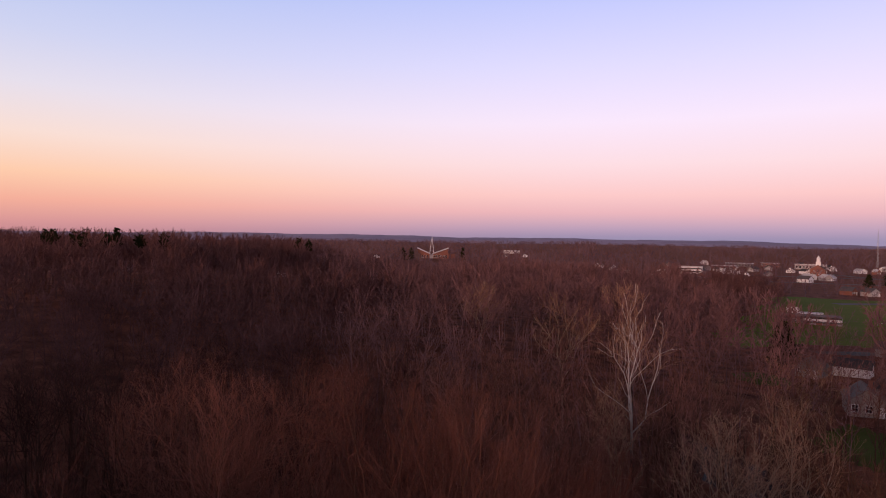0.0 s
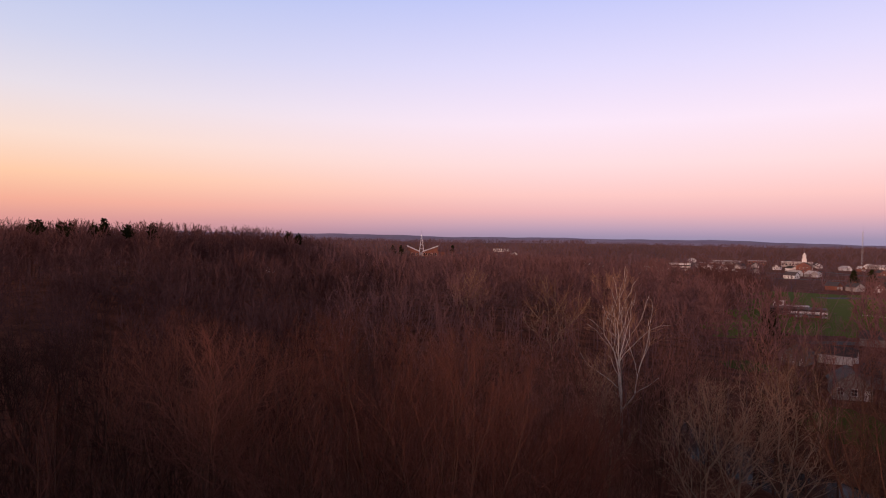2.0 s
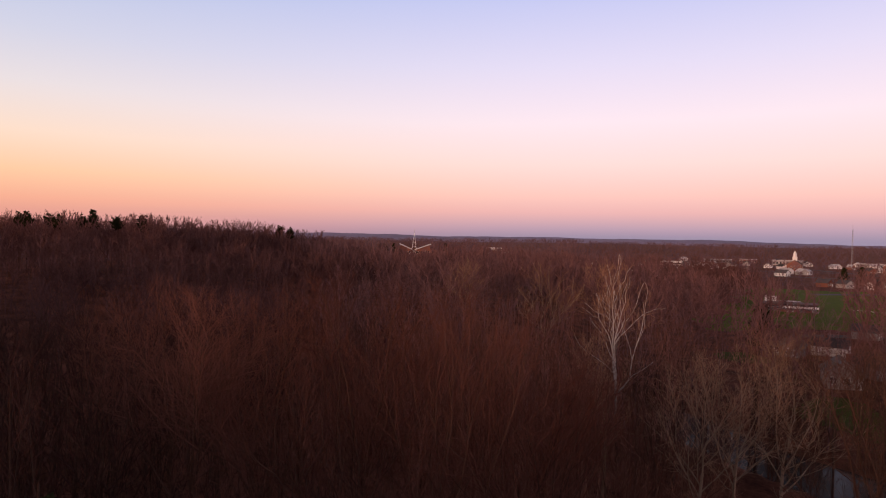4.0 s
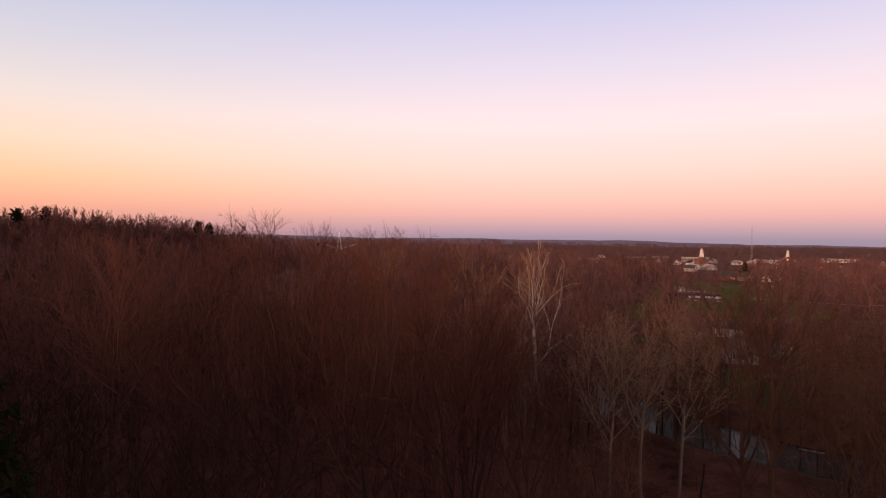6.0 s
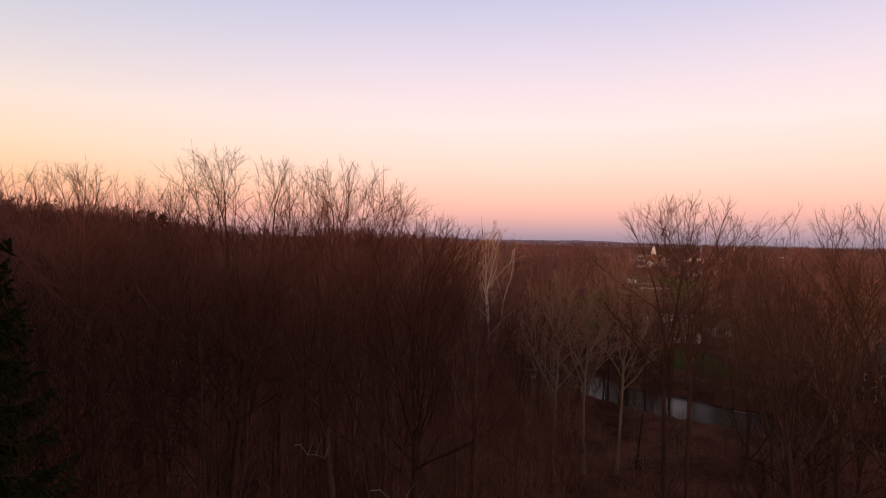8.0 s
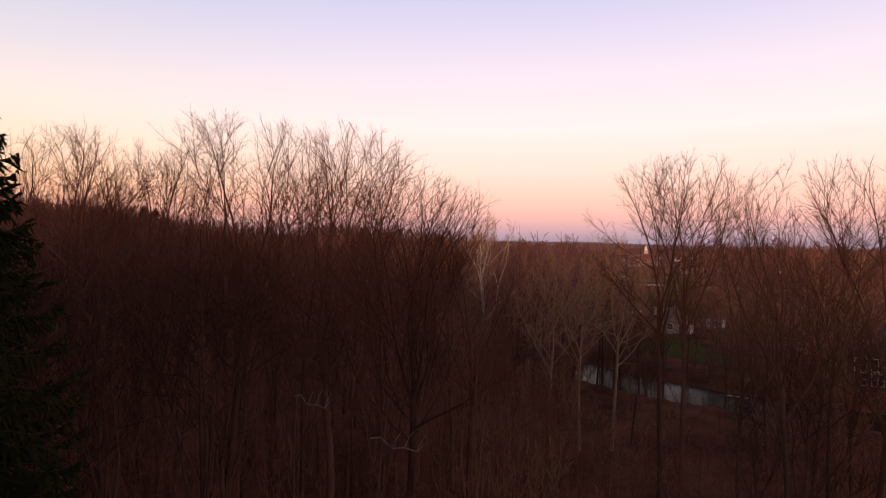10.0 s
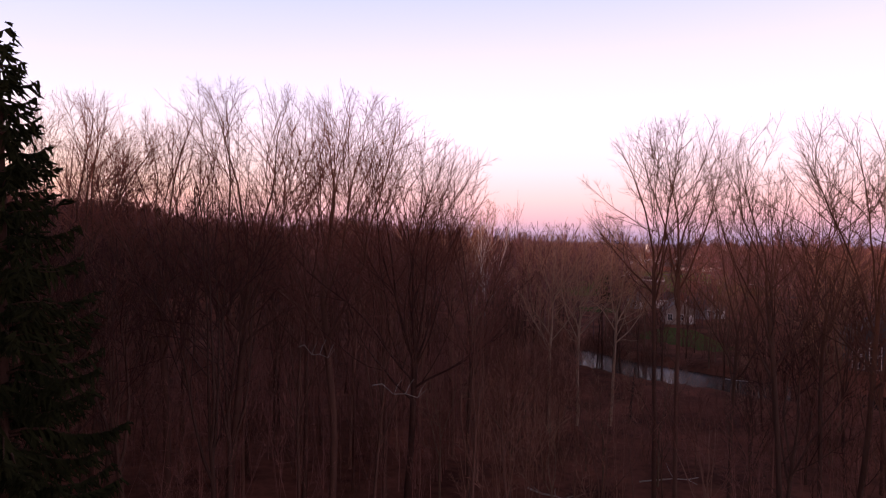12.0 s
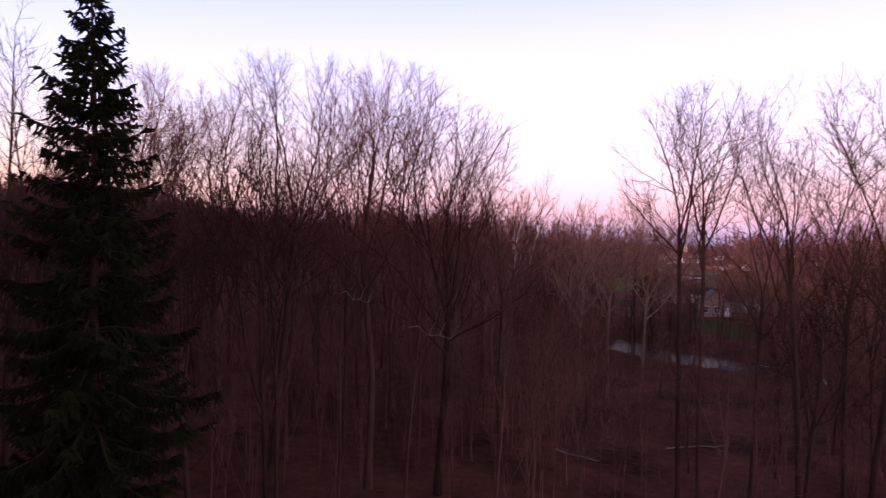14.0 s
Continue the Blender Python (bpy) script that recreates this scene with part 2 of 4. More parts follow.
def tri_part(name, v, f, mat, parent=None, smooth=True):
    """A mesh object from arrays of vertices and triangles."""
    me = bpy.data.meshes.new(name)
    me.vertices.add(len(v))
    me.vertices.foreach_set("co", np.asarray(v, np.float32).ravel())
    me.loops.add(3 * len(f))
    me.loops.foreach_set("vertex_index", np.asarray(f, np.int32).ravel())
    me.polygons.add(len(f))
    me.polygons.foreach_set("loop_start", np.arange(0, 3 * len(f), 3, dtype=np.int32))
    me.polygons.foreach_set("use_smooth", np.full(len(f), smooth))
    me.update(calc_edges=True)
    me.materials.append(mat)
    ob = new(name, me)
    if parent:
        ob.parent = parent
    return ob


def thing(name, x, y, z=0.0, turn=0.0, label="", category="", group="", kind=""):
    ob = new(name)
    ob.matrix_world = pose(x, y, z, 0, 0, turn)
    return tagged(ob, label, category, group, kind)


# ---- the lie of the land ----
RIVER = [(-60, 150), (-14, 124), (7, 108), (14, 97), (22, 84.5), (31, 75.5), (45, 66), (75, 50), (140, 30)]


def smooth(a, b, v):
    t = np.clip((v - a) / (b - a), 0, 1)
    return t * t * (3 - 2 * t)


def river_gap(x, y):
    """Distance from the river's middle line."""
    best = np.full(np.shape(x), 1e9)
    for (ax, ay), (bx, by) in zip(RIVER, RIVER[1:]):
        k = np.clip(((x - ax) * (bx - ax) + (y - ay) * (by - ay)) / ((bx - ax) ** 2 + (by - ay) ** 2), 0, 1)
        best = np.minimum(best, np.hypot(x - ax - k * (bx - ax), y - ay - k * (by - ay)))
    return best


def ground(x, y):
    x, y = np.asarray(x, float), np.asarray(y, float)
    r = np.hypot(x, y)
    z = 1.2 + 1.6 * smooth(10, -45, x) * smooth(140, 60, y) + 0.25 * np.sin(x * 0.31 + 1) * np.sin(y * 0.23) * smooth(400, 100, r)
    z = z + 11.5 * smooth(-50, -150, x) * smooth(330, 210, y)
    z = z - 2.6 * smooth(8.0, 3.2, river_gap(x, y)) * smooth(4, 14, x)
    z = z + 3.6 * smooth(20, -30, x) * smooth(100, 160, y) * smooth(340, 230, y)
    z = z - 1.2 * smooth(120, 200, r) * smooth(-60, 20, x)
    return z + smooth(900, 1500, r) * (9 + 1.5 * np.sin(x / 210 + 1.0))


def axis(lo, hi, fine_lo, fine_hi, step, growth):
    vals = list(np.arange(fine_lo, fine_hi + 0.1, step))
    s = step
    while vals[-1] < hi:
        s *= growth
        vals.append(vals[-1] + s)
    s = step
    while vals[0] > lo:
        s *= growth
        vals.insert(0, vals[0] - s)
    return np.array(vals)


gx, gy = np.meshgrid(axis(-4700, 4700, -70, 90, 2.0, 1.09), axis(-4700, 4700, 0, 130, 2.0, 1.075))
gv = np.stack([gx, gy, ground(gx, gy)], -1).reshape(-1, 3)
cols = gx.shape[1]
i0 = (np.arange(gx.shape[0] - 1)[:, None] * cols + np.arange(cols - 1)).ravel()
gf = np.concatenate([np.stack([i0, i0 + 1, i0 + cols + 1], -1), np.stack([i0, i0 + cols + 1, i0 + cols], -1)])
ground_sheet = tri_part("ground", gv, gf, LITTER)
tagged(ground_sheet, "dark reddish-brown leaf litter on rolling woodland ground", "ground", kind="structure")


def strip(points, width, lift):
    """A ribbon that lies on the land along a line of points."""
    pts = np.array(points, float)
    seg = np.hypot(*np.diff(pts, axis=0).T)
    s = np.r_[0, np.cumsum(seg)]
    n = max(2, int(s[-1] / max(2.0, width / 2)))
    at_s = np.linspace(0, s[-1], n)
    c = np.stack([np.interp(at_s, s, pts[:, 0]), np.interp(at_s, s, pts[:, 1])], -1)
    for _ in range(3):
        c[1:-1] = (c[:-2] + 2 * c[1:-1] + c[2:]) / 4
    d = np.gradient(c, axis=0)
    d /= np.linalg.norm(d, axis=1)[:, None]
    side_way = np.stack([-d[:, 1], d[:, 0]], -1)
    rows = [c + side_way * width * k for k in (-0.5, 0, 0.5)]
    v = np.concatenate([np.c_[r, ground(r[:, 0], r[:, 1]) + lift] for r in rows])
    k = np.arange(n - 1)
    quads = [(o + k, o + n + k, o + n + k + 1, o + k + 1) for o in (0, n)]
    return v, np.concatenate([np.concatenate([np.stack([a, d_, c_], -1), np.stack([a, c_, b], -1)]) for a, b, c_, d_ in quads])


def sheet(x0, x1, y0, y1, lift, step, edge):
    """A patch that lies on the land with an uneven outline."""
    xs, ys = np.meshgrid(np.arange(x0, x1 + step, step), np.arange(y0, y1 + step, step))
    v = np.stack([xs, ys, ground(xs, ys) + lift], -1).reshape(-1, 3)
    c = xs.shape[1]
    k = (np.arange(xs.shape[0] - 1)[:, None] * c + np.arange(c - 1)).ravel()
    mid = v[k][:, :2] + step / 2
    k = k[edge(mid[:, 0], mid[:, 1])]
    return v, np.concatenate([np.stack([k, k + 1, k + c + 1], -1), np.stack([k, k + c + 1, k + c], -1)])


wv, wf = strip(RIVER, 17, 0)
wv[:, 2] = 0.0
tagged(tri_part("river", wv, wf, WATER), "still brown river water reflecting the dusk sky", "river", kind="structure")


def on_field(x, y):
    return (y > 214 + 0.10 * (x - 40) + 5 * np.sin(x / 9)) & (y < 395 + 0.1 * x + 8 * np.sin(x / 13)) & (x > 41 + 0.34 * (y - 236) + 4 * np.sin(y / 8)) & (x < 135 + 0.3 * (y - 305) + 6 * np.sin(y / 17))


def on_lawn(x, y):
    return (np.hypot(x - 38, (y - 106) / 1.8) < 7 + 1.2 * np.sin(x / 2)) | (np.hypot(x - 35, (y - 160) / 1.9) < 5 + 1.5 * np.sin(y / 4))


tagged(tri_part("ground_playing_field", *sheet(30, 340, 205, 440, 0.05, 3.0, on_field), GRASS), "mown green playing field in spring", "field", kind="structure")
tagged(tri_part("ground_lawn", *sheet(20, 100, 80, 200, 0.05, 1.5, on_lawn), LAWN), "green back lawn beside the river", "lawn", kind="structure")
for pts, wide in (([(120, 372), (190, 395), (250, 440), (262, 520), (245, 640), (210, 800)], 9), ([(250, 440), (330, 470), (470, 500), (700, 560)], 9),
                  ([(60, 205), (130, 214), (220, 232), (340, 262)], 6), ([(-20, 640), (120, 660), (260, 640), (420, 690)], 9), ([(130, 560), (250, 545), (400, 575)], 8)):
    tagged(tri_part("road", *strip(pts, wide, 0.12), ASPHALT), "worn grey asphalt town road", "road", kind="structure")


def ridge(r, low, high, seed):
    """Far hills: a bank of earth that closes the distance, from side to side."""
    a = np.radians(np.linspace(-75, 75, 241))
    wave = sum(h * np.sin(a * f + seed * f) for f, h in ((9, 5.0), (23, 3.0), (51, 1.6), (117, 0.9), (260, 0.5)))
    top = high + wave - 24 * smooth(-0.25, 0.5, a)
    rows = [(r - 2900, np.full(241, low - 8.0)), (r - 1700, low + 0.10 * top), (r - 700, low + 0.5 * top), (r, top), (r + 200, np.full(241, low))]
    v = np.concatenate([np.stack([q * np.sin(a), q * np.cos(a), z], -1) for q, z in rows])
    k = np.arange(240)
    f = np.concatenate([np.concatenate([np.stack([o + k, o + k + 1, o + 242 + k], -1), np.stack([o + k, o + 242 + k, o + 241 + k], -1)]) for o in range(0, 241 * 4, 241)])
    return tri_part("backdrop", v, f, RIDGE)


tagged(ridge(4450, 5, 43, 0.7), "long low hills, tinted mauve and glowing faintly for haze", "hills", kind="structure")


# ---- trees: branches are grown as bent lines and skinned in batches ----
def unit(v):
    return v / (np.linalg.norm(v) + 1e-9)


def bent(rng, p, way, length, n, up, jitter):
    pts, ways = [p], []
    for _ in range(n):
        way = unit(way + np.array([0, 0, up]) + jitter * rng.normal(size=3))
        p = p + way * length / n
        pts.append(p)
        ways.append(way)
    return np.array(pts), np.array(ways + [way])


def skin(paths):
    """Triangles round bent lines. A path: points, radii (its last may be 0) and number of sides."""
    groups, vs, fs, base = {}, [], [], 0
    for pts, rad, sides in paths:
        groups.setdefault((len(pts), sides, rad[-1] == 0), []).append((pts, rad))
    for (n, sides, pointed), some in groups.items():
        pts, rad = np.array([p for p, _ in some]), np.array([r for _, r in some])
        m = len(pts)
        way = pts[:, -1] - pts[:, 0]
        way /= np.linalg.norm(way, axis=1)[:, None] + 1e-9
        ref = np.where(np.abs(way[:, 2:]) > 0.9, [[1.0, 0, 0]], [[0, 0, 1.0]])
        a = np.cross(way, ref)
        a /= np.linalg.norm(a, axis=1)[:, None] + 1e-9
        b = np.cross(way, a)
        th = np.arange(sides) * 2 * np.pi / sides
        ring = a[:, None] * np.cos(th)[None, :, None] + b[:, None] * np.sin(th)[None, :, None]
        v = pts[:, :, None] + rad[:, :, None, None] * ring[:, None]
        if pointed:
            v = np.concatenate([v[:, 0], pts[:, 1:2]], 1)
            k = np.arange(sides)
            f = np.stack([k, (k + 1) % sides, np.full(sides, sides)], -1)
        else:
            v = v.reshape(m, n * sides, 3)
            k = np.arange(sides)
            f = []
            for r in range(n - 1):
                p0, p1 = r * sides + k, r * sides + (k + 1) % sides
                f += [np.stack([p0, p1, p1 + sides], -1), np.stack([p0, p1 + sides, p0 + sides], -1)]
            f = np.concatenate(f)
        per = v.shape[1]
        vs.append(v.reshape(-1, 3))
        fs.append((f[None] + (np.arange(m) * per)[:, None, None]).reshape(-1, 3) + base)
        base += m * per
    return np.concatenate(vs), np.concatenate(fs)


GOLDEN = 2.39996


def unit_rows(v):
    return v / (np.linalg.norm(v, axis=-1, keepdims=True) + 1e-9)


def crown_room(p, base, tall, broad, seed):
    """How far a point lies inside a domed, slightly lobed crown: under 1 is inside."""
    h = np.clip((p[..., 2] - base) / (tall - base), 0, 2)
    az = np.arctan2(p[..., 1], p[..., 0])
    lobed = 1 + 0.10 * np.sin(3 * az + seed) + 0.07 * np.sin(5 * az + 2.3 * seed)
    low = 0.45 + 0.55 * np.clip(h / 0.5, 0, 1) ** 0.8
    high = np.sqrt(np.clip(1 - (np.clip(h - 0.5, 0, None) / 0.5) ** 2, 0.0, 1))
    room = broad * lobed * np.minimum(low, high + 0.02)
    return np.where(h > 1, 9.0, np.hypot(p[..., 0], p[..., 1]) / (room + 0.05))


def shoots(rng, lines, count, start, angle, ratio, up, wiggle, n, inside=None, taper=0.62, power=1.0):
    """Side shoots of many parent lines at once, in a spiral; longest low on the parent, stopped at the crown's edge."""
    m, k = lines.shape[0], lines.shape[1]
    long = np.linalg.norm(np.diff(lines, axis=1), axis=2).sum(1)
    u = start + (1 - start) * ((np.arange(count) + rng.random((m, count))) / count) ** power
    f = np.clip(u * (k - 1), 0, k - 1.001)
    i = f.astype(int)
    rows = np.arange(m)[:, None]
    a, b = lines[rows, i], lines[rows, i + 1]
    root, way = a + (b - a) * (f - i)[..., None], unit_rows(b - a)
    spin = GOLDEN * np.arange(count)[None] + rng.uniform(0, 6.28, (m, 1)) + rng.uniform(-0.5, 0.5, (m, count))
    ref = np.where(np.abs(way[..., 2:]) > 0.9, [1.0, 0, 0], [0, 0, 1.0])
    e = unit_rows(np.cross(way, ref))
    g = np.cross(way, e)
    ang = rng.uniform(*angle, (m, count)) * (1.0 - 0.35 * u)
    w = way * np.cos(ang)[..., None] + (e * np.cos(spin)[..., None] + g * np.sin(spin)[..., None]) * np.sin(ang)[..., None]
    ln = long[:, None] * ratio * (1.05 - taper * u) * rng.uniform(0.65, 1.25, (m, count))
    root, w, ln, u = root.reshape(-1, 3), w.reshape(-1, 3), ln.ravel(), u.ravel()
    pts = [root]
    for _ in range(n - 1):
        w = unit_rows(w + [0, 0, up] + rng.normal(size=w.shape) * wiggle)
        pts.append(pts[-1] + w * (ln / (n - 1))[:, None])
    pts = np.stack(pts, 1)
    if inside is not None:
        fits = np.cumprod(inside(pts[:, 1:]) < 1, axis=1).sum(1) / (n - 1)
        cut = np.clip(fits + rng.uniform(0.0, 0.9 / (n - 1), len(fits)), 0.16, 1)
        pts = root[:, None] + (pts - root[:, None]) * cut[:, None, None]
    return pts, np.repeat(np.arange(m), count), u


def lengths(lines):
    return np.linalg.norm(np.diff(lines, axis=1), axis=2).sum(1)


def bare_tree_paths(seed, tall, clear=0.5, stems=4, wide=0.8, kids=(5, 8, 6, 3), thick=1.0, fine=1.0, low=4, lean=(0.16, 0.55), up=0.05, crooked=0.05, low_long=0.2, least=0.22, spread=0.26):
    """Trunk lines and crown lines of a leafless tree: a stem that divides into rising limbs, which fork again, and three orders
    of straight shoots on those. kids: forks of each limb, then shoots of each order; lean: how far the limbs lean out;
    low: boughs on the stem; least: shoots shorter than this are left out."""
    rng = np.random.default_rng(seed)
    base, r0 = tall * clear, tall * 0.0072 * thick
    broad = 0.5 * tall * (1 - clear) * wide

    def inside(p):
        return crown_room(p, base * 0.94, tall, broad, seed)

    n0 = max(5, int(base / 1.6))
    stem, _ = bent(rng, np.zeros(3), np.array([0, 0, 1.0]), base * 1.12, n0, 0.03, 0.025)
    stem_r = r0 * np.linspace(1, 0.72, n0 + 1)
    stem_r[0] *= 1.4
    trunk, crown = [(stem, stem_r, 7)], []
    limbs = []
    for k in range(stems):
        u = 1 - spread * (k / max(1, stems - 1)) * (stems > 1)
        f = min(u * n0, n0 - 0.001)
        p = stem[int(f)] + (stem[int(f) + 1] - stem[int(f)]) * (f - int(f))
        az, tilt = GOLDEN * k + seed * 1.7 + rng.uniform(-0.3, 0.3), lean[0] + (lean[1] - lean[0]) * (k + rng.uniform(0, 0.7)) / stems
        w = np.array([math.cos(az) * math.sin(tilt), math.sin(az) * math.sin(tilt), math.cos(tilt)])
        line, _ = bent(rng, p, w, (tall - p[2]) / max(0.6, math.cos(tilt)) * 1.02, 10, up, crooked)
        fits = np.cumprod(inside(line[1:]) < 1.06).sum() / 10
        limbs.append(p + (line - p) * min(1, max(0.35, fits + rng.uniform(-0.06, 0.02))))
    limbs = np.array(limbs)
    share = 0.74 / math.sqrt(max(2, stems) / 2)
    limb_r = share * r0 * np.linspace(1, 0.07, 11) ** 0.9
    trunk += [(line, limb_r, 6) for line in limbs]
    forks, who, u = shoots(rng, limbs, kids[0], 0.04, (0.4, 0.95), 0.85, up * 1.8, crooked, 7, inside, 0.8)
    fork_r = 0.54 * np.interp(u, np.linspace(0, 1, 11), limb_r)[:, None] * np.linspace(1, 0.12, 7) ** 0.8
    trunk += [(forks[i], np.maximum(fork_r[i], 0.005 * fine), 4) for i in range(len(forks))]
    if low:
        boughs, _, _ = shoots(rng, stem[None], low, 0.4, (0.7, 1.2), low_long, up * 2, 0.06, 7)
        trunk += [(line, 0.009 * length * np.linspace(1, 0.2, 7) + 0.004 * fine, 4) for line, length in zip(boughs, lengths(boughs))]
        forks = np.concatenate([forks, boughs])
    second, _, _ = shoots(rng, np.concatenate([limbs[:, 4::1], forks]), kids[1], 0.16, (0.5, 1.05), 0.46, up, 0.11, 4, inside, 0.5)
    second = second[lengths(second) > 1.5 * least]
    third, _, _ = shoots(rng, second, kids[2], 0.12, (0.5, 1.05), 0.46, up * 0.8, 0.1, 3, inside, 0.5)
    third = third[lengths(third) > least]
    for lines, sides, k in ((second, 3, 0.0068), (third, 3, 0.005)):
        r = (k * lengths(lines)[:, None] + 0.0036 * fine) * np.linspace(1, 0.3, lines.shape[1])
        crown += [(lines[i], r[i], sides) for i in range(len(lines))]
    if kids[3]:
        fourth, _, _ = shoots(rng, third, kids[3], 0.2, (0.4, 1.0), 0.5, up, 0.0, 2, None, 0.35)
        fourth = fourth[lengths(fourth) > 0.6 * least]
        tip = np.array([0.0048 * fine, 0])
        crown += [(line, tip, 3) for line in fourth]
    return trunk, crown


def to_height(meshes, tall):
    top = max(v[:, 2].max() for v, _ in meshes)
    return [(v * [1, 1, tall / top], f) for v, f in meshes]


def bare_tree(seed, tall, bark, twig, label, group="", **how):
    """A leafless tree of its own height at the origin."""
    trunk, crown = bare_tree_paths(seed, tall, **how)
    (tv, tf), (cv, cf) = to_height([skin(trunk), skin(crown)], tall)
    ob = thing("bare_tree", 0, 0, label=label, category="tree", group=group)
    tri_part("trunk", tv, tf, bark, ob)
    tri_part("crown", cv, cf, twig, ob)
    return ob


def gone(ob):
    for o in (*ob.children_recursive, ob):
        bpy.data.objects.remove(o)


def planted(ob, x, y, turn, scale=1.0, wide=1.0):
    m = pose(x, y, float(ground(x, y)) - 0.08, 0, 0, turn) @ Matrix.Diagonal((scale * wide, scale * wide, scale, 1))
    return copy_thing(ob, m)


# trees that stand out by themselves
spots = []


def specimen(x, y, top, turn, bark, twig, label, seed, **how):
    spots.append((x, y))
    z = float(ground(x, y))
    ob = bare_tree(seed, top - z, bark, twig, label, **how)
    ob.matrix_world = pose(x, y, z - 0.08, 0, 0, turn)
    return ob


RED_TAN = "tall leafless tree with yellowish-grey bark and tan twigs"
RED = "tall bare maple with grey-brown bark and fine reddish twigs"
MAUVE = "tall bare tree with brown bark and soft mauve-brown twigs"
DIM = "tall leafless tree with brown bark and fine dull twigs"
BIG = dict(kids=(6, 10, 7, 3), low=6, lean=(0.06, 1.0), fine=0.95, crooked=0.1, thick=1.25)
OPEN_CROWN = {**BIG, "kids": (5, 9, 6, 3), "thick": 0.8}
FILL = dict(thick=0.8, kids=(5, 8, 5, 3), low=8, lean=(0.06, 0.95), fine=0.95, least=0.3, crooked=0.085)
TAN = dict(kids=(6, 8, 4, 2), low=2, lean=(0.12, 1.0), fine=1.9, thick=1.05, least=0.3, crooked=0.14, up=0.045)
MID = dict(kids=(4, 7, 5, 2), low=9, fine=1.4, least=0.3)
specimen(1.9, 77.0, 24.2, 10, BARK_WHITE, TWIG_TAN, "tall white-barked sycamore, leafless, forking high above the river bank", 36, clear=0.44, stems=4, wide=1.0, thick=1.2, kids=(4, 6, 4, 2), fine=3.2, low=5, lean=(0.12, 0.75), crooked=0.21, least=0.4)
for x, y, top, turn, seed in ((8.7, 26.6, 24.7, 15, 12), (9.9, 27.0, 25.0, 200, 34)):
    specimen(x, y, top, turn, BARK, TWIG_DULL, "leafless tree of a close pair whose crowns fan out as one", seed, clear=0.6, stems=6, wide=0.98, spread=0.16, **{**OPEN_CROWN, "lean": (0.1, 0.95)})
specimen(-13.9, 27.0, 27.3, 60, BARK, TWIG, "large leafless oak with a tall open crown of dark limbs", 13, clear=0.5, stems=7, wide=1.1, **BIG)
specimen(-8.3, 27.4, 26.5, 100, BARK, TWIG, "leafless maple with many upright limbs in a rounded crown", 14, clear=0.5, stems=8, wide=1.15, **BIG)
specimen(-4.3, 27.4, 23.9, 200, BARK, TWIG, "leafless maple with low limbs sweeping outwards", 15, clear=0.44, stems=9, wide=1.3, **{**BIG, "lean": (0.15, 1.1)})
specimen(-21.5, 27.0, 26.4, 10, BARK, TWIG, RED, 22, clear=0.48, stems=7, wide=1.1, **BIG)
specimen(-17.8, 28.5, 26.2, 140, BARK, TWIG, RED, 23, clear=0.48, stems=7, wide=1.0, **BIG)
# right-hand trees: bark and twigs darkened where shade would dim them
specimen(12.3, 21.0, 24.2, 33, BARK_DARK, TWIG_DULL, DIM, 16, clear=0.56, stems=6, wide=0.7, **{**OPEN_CROWN, "lean": (0.08, 0.5)})
specimen(15.4, 21.4, 24.2, 80, BARK_DARK, TWIG_DULL, DIM, 17, clear=0.56, stems=6, wide=0.78, **OPEN_CROWN)
specimen(19.0, 21.6, 24.2, 120, BARK_DARK, TWIG_DULL, DIM, 24, clear=0.56, stems=6, wide=0.78, **OPEN_CROWN)
specimen(-28.0, 34.0, 26.4, 80, BARK, TWIG, RED, 28, clear=0.48, stems=7, wide=0.92, **BIG)
specimen(-21.2, 16.6, 25.6, 10, BARK_DARK, TWIG_SHADED, "leafless tree behind the tall spruce", 18, clear=0.4, stems=4, wide=0.66, **MID)
specimen(9.4, 51.2, 20.6, 10, BARK_PALE, TWIG_TAN, RED_TAN, 25, clear=0.46, stems=6, wide=1.25, **TAN)
specimen(12.3, 51.0, 21.4, 70, BARK_PALE, TWIG_TAN, RED_TAN, 26, clear=0.46, stems=6, wide=1.25, **TAN)
specimen(6.5, 49.2, 20.4, 170, BARK_PALE, TWIG_TAN, RED_TAN, 27, clear=0.46, stems=6, wide=1.2, **TAN)
for x, y, top, seed in ((-10.9, 31.8, 25.6, 52), (-6.0, 32.2, 25.4, 53), (-0.9, 31.0, 22.0, 54), (-25.6, 28.5, 26.4, 55), (-19.4, 33.6, 26.0, 56),
                        (13.6, 29.4, 22.4, 57), (18.2, 28.4, 23.8, 59), (22.0, 24.5, 23.7, 60)):
    specimen(x, y, top, 31 * seed, BARK if x < 5 else BARK_DARK, TWIG if x < 5 else TWIG_DULL, RED if x < 5 else DIM, seed, clear=0.5, stems=6, wide=1.0, **FILL)
# left-hand trees in darkened colours, in place of shade
for x, y, top, seed in ((-19.5, 6.5, 19, 41), (-23, 8.0, 20, 42), (-27, 16, 21, 43)):
    specimen(x, y, top, 40, BARK_DARK, TWIG_SHADED, "bare tree with bark and twigs darkened for shade", seed, clear=0.35, stems=4, wide=0.6, **MID)
specimen(-0.7, 55.0, 21.0, 140, BARK_TAN, TWIG_TAN, RED_TAN, 61, clear=0.48, stems=5, wide=0.85, **TAN)
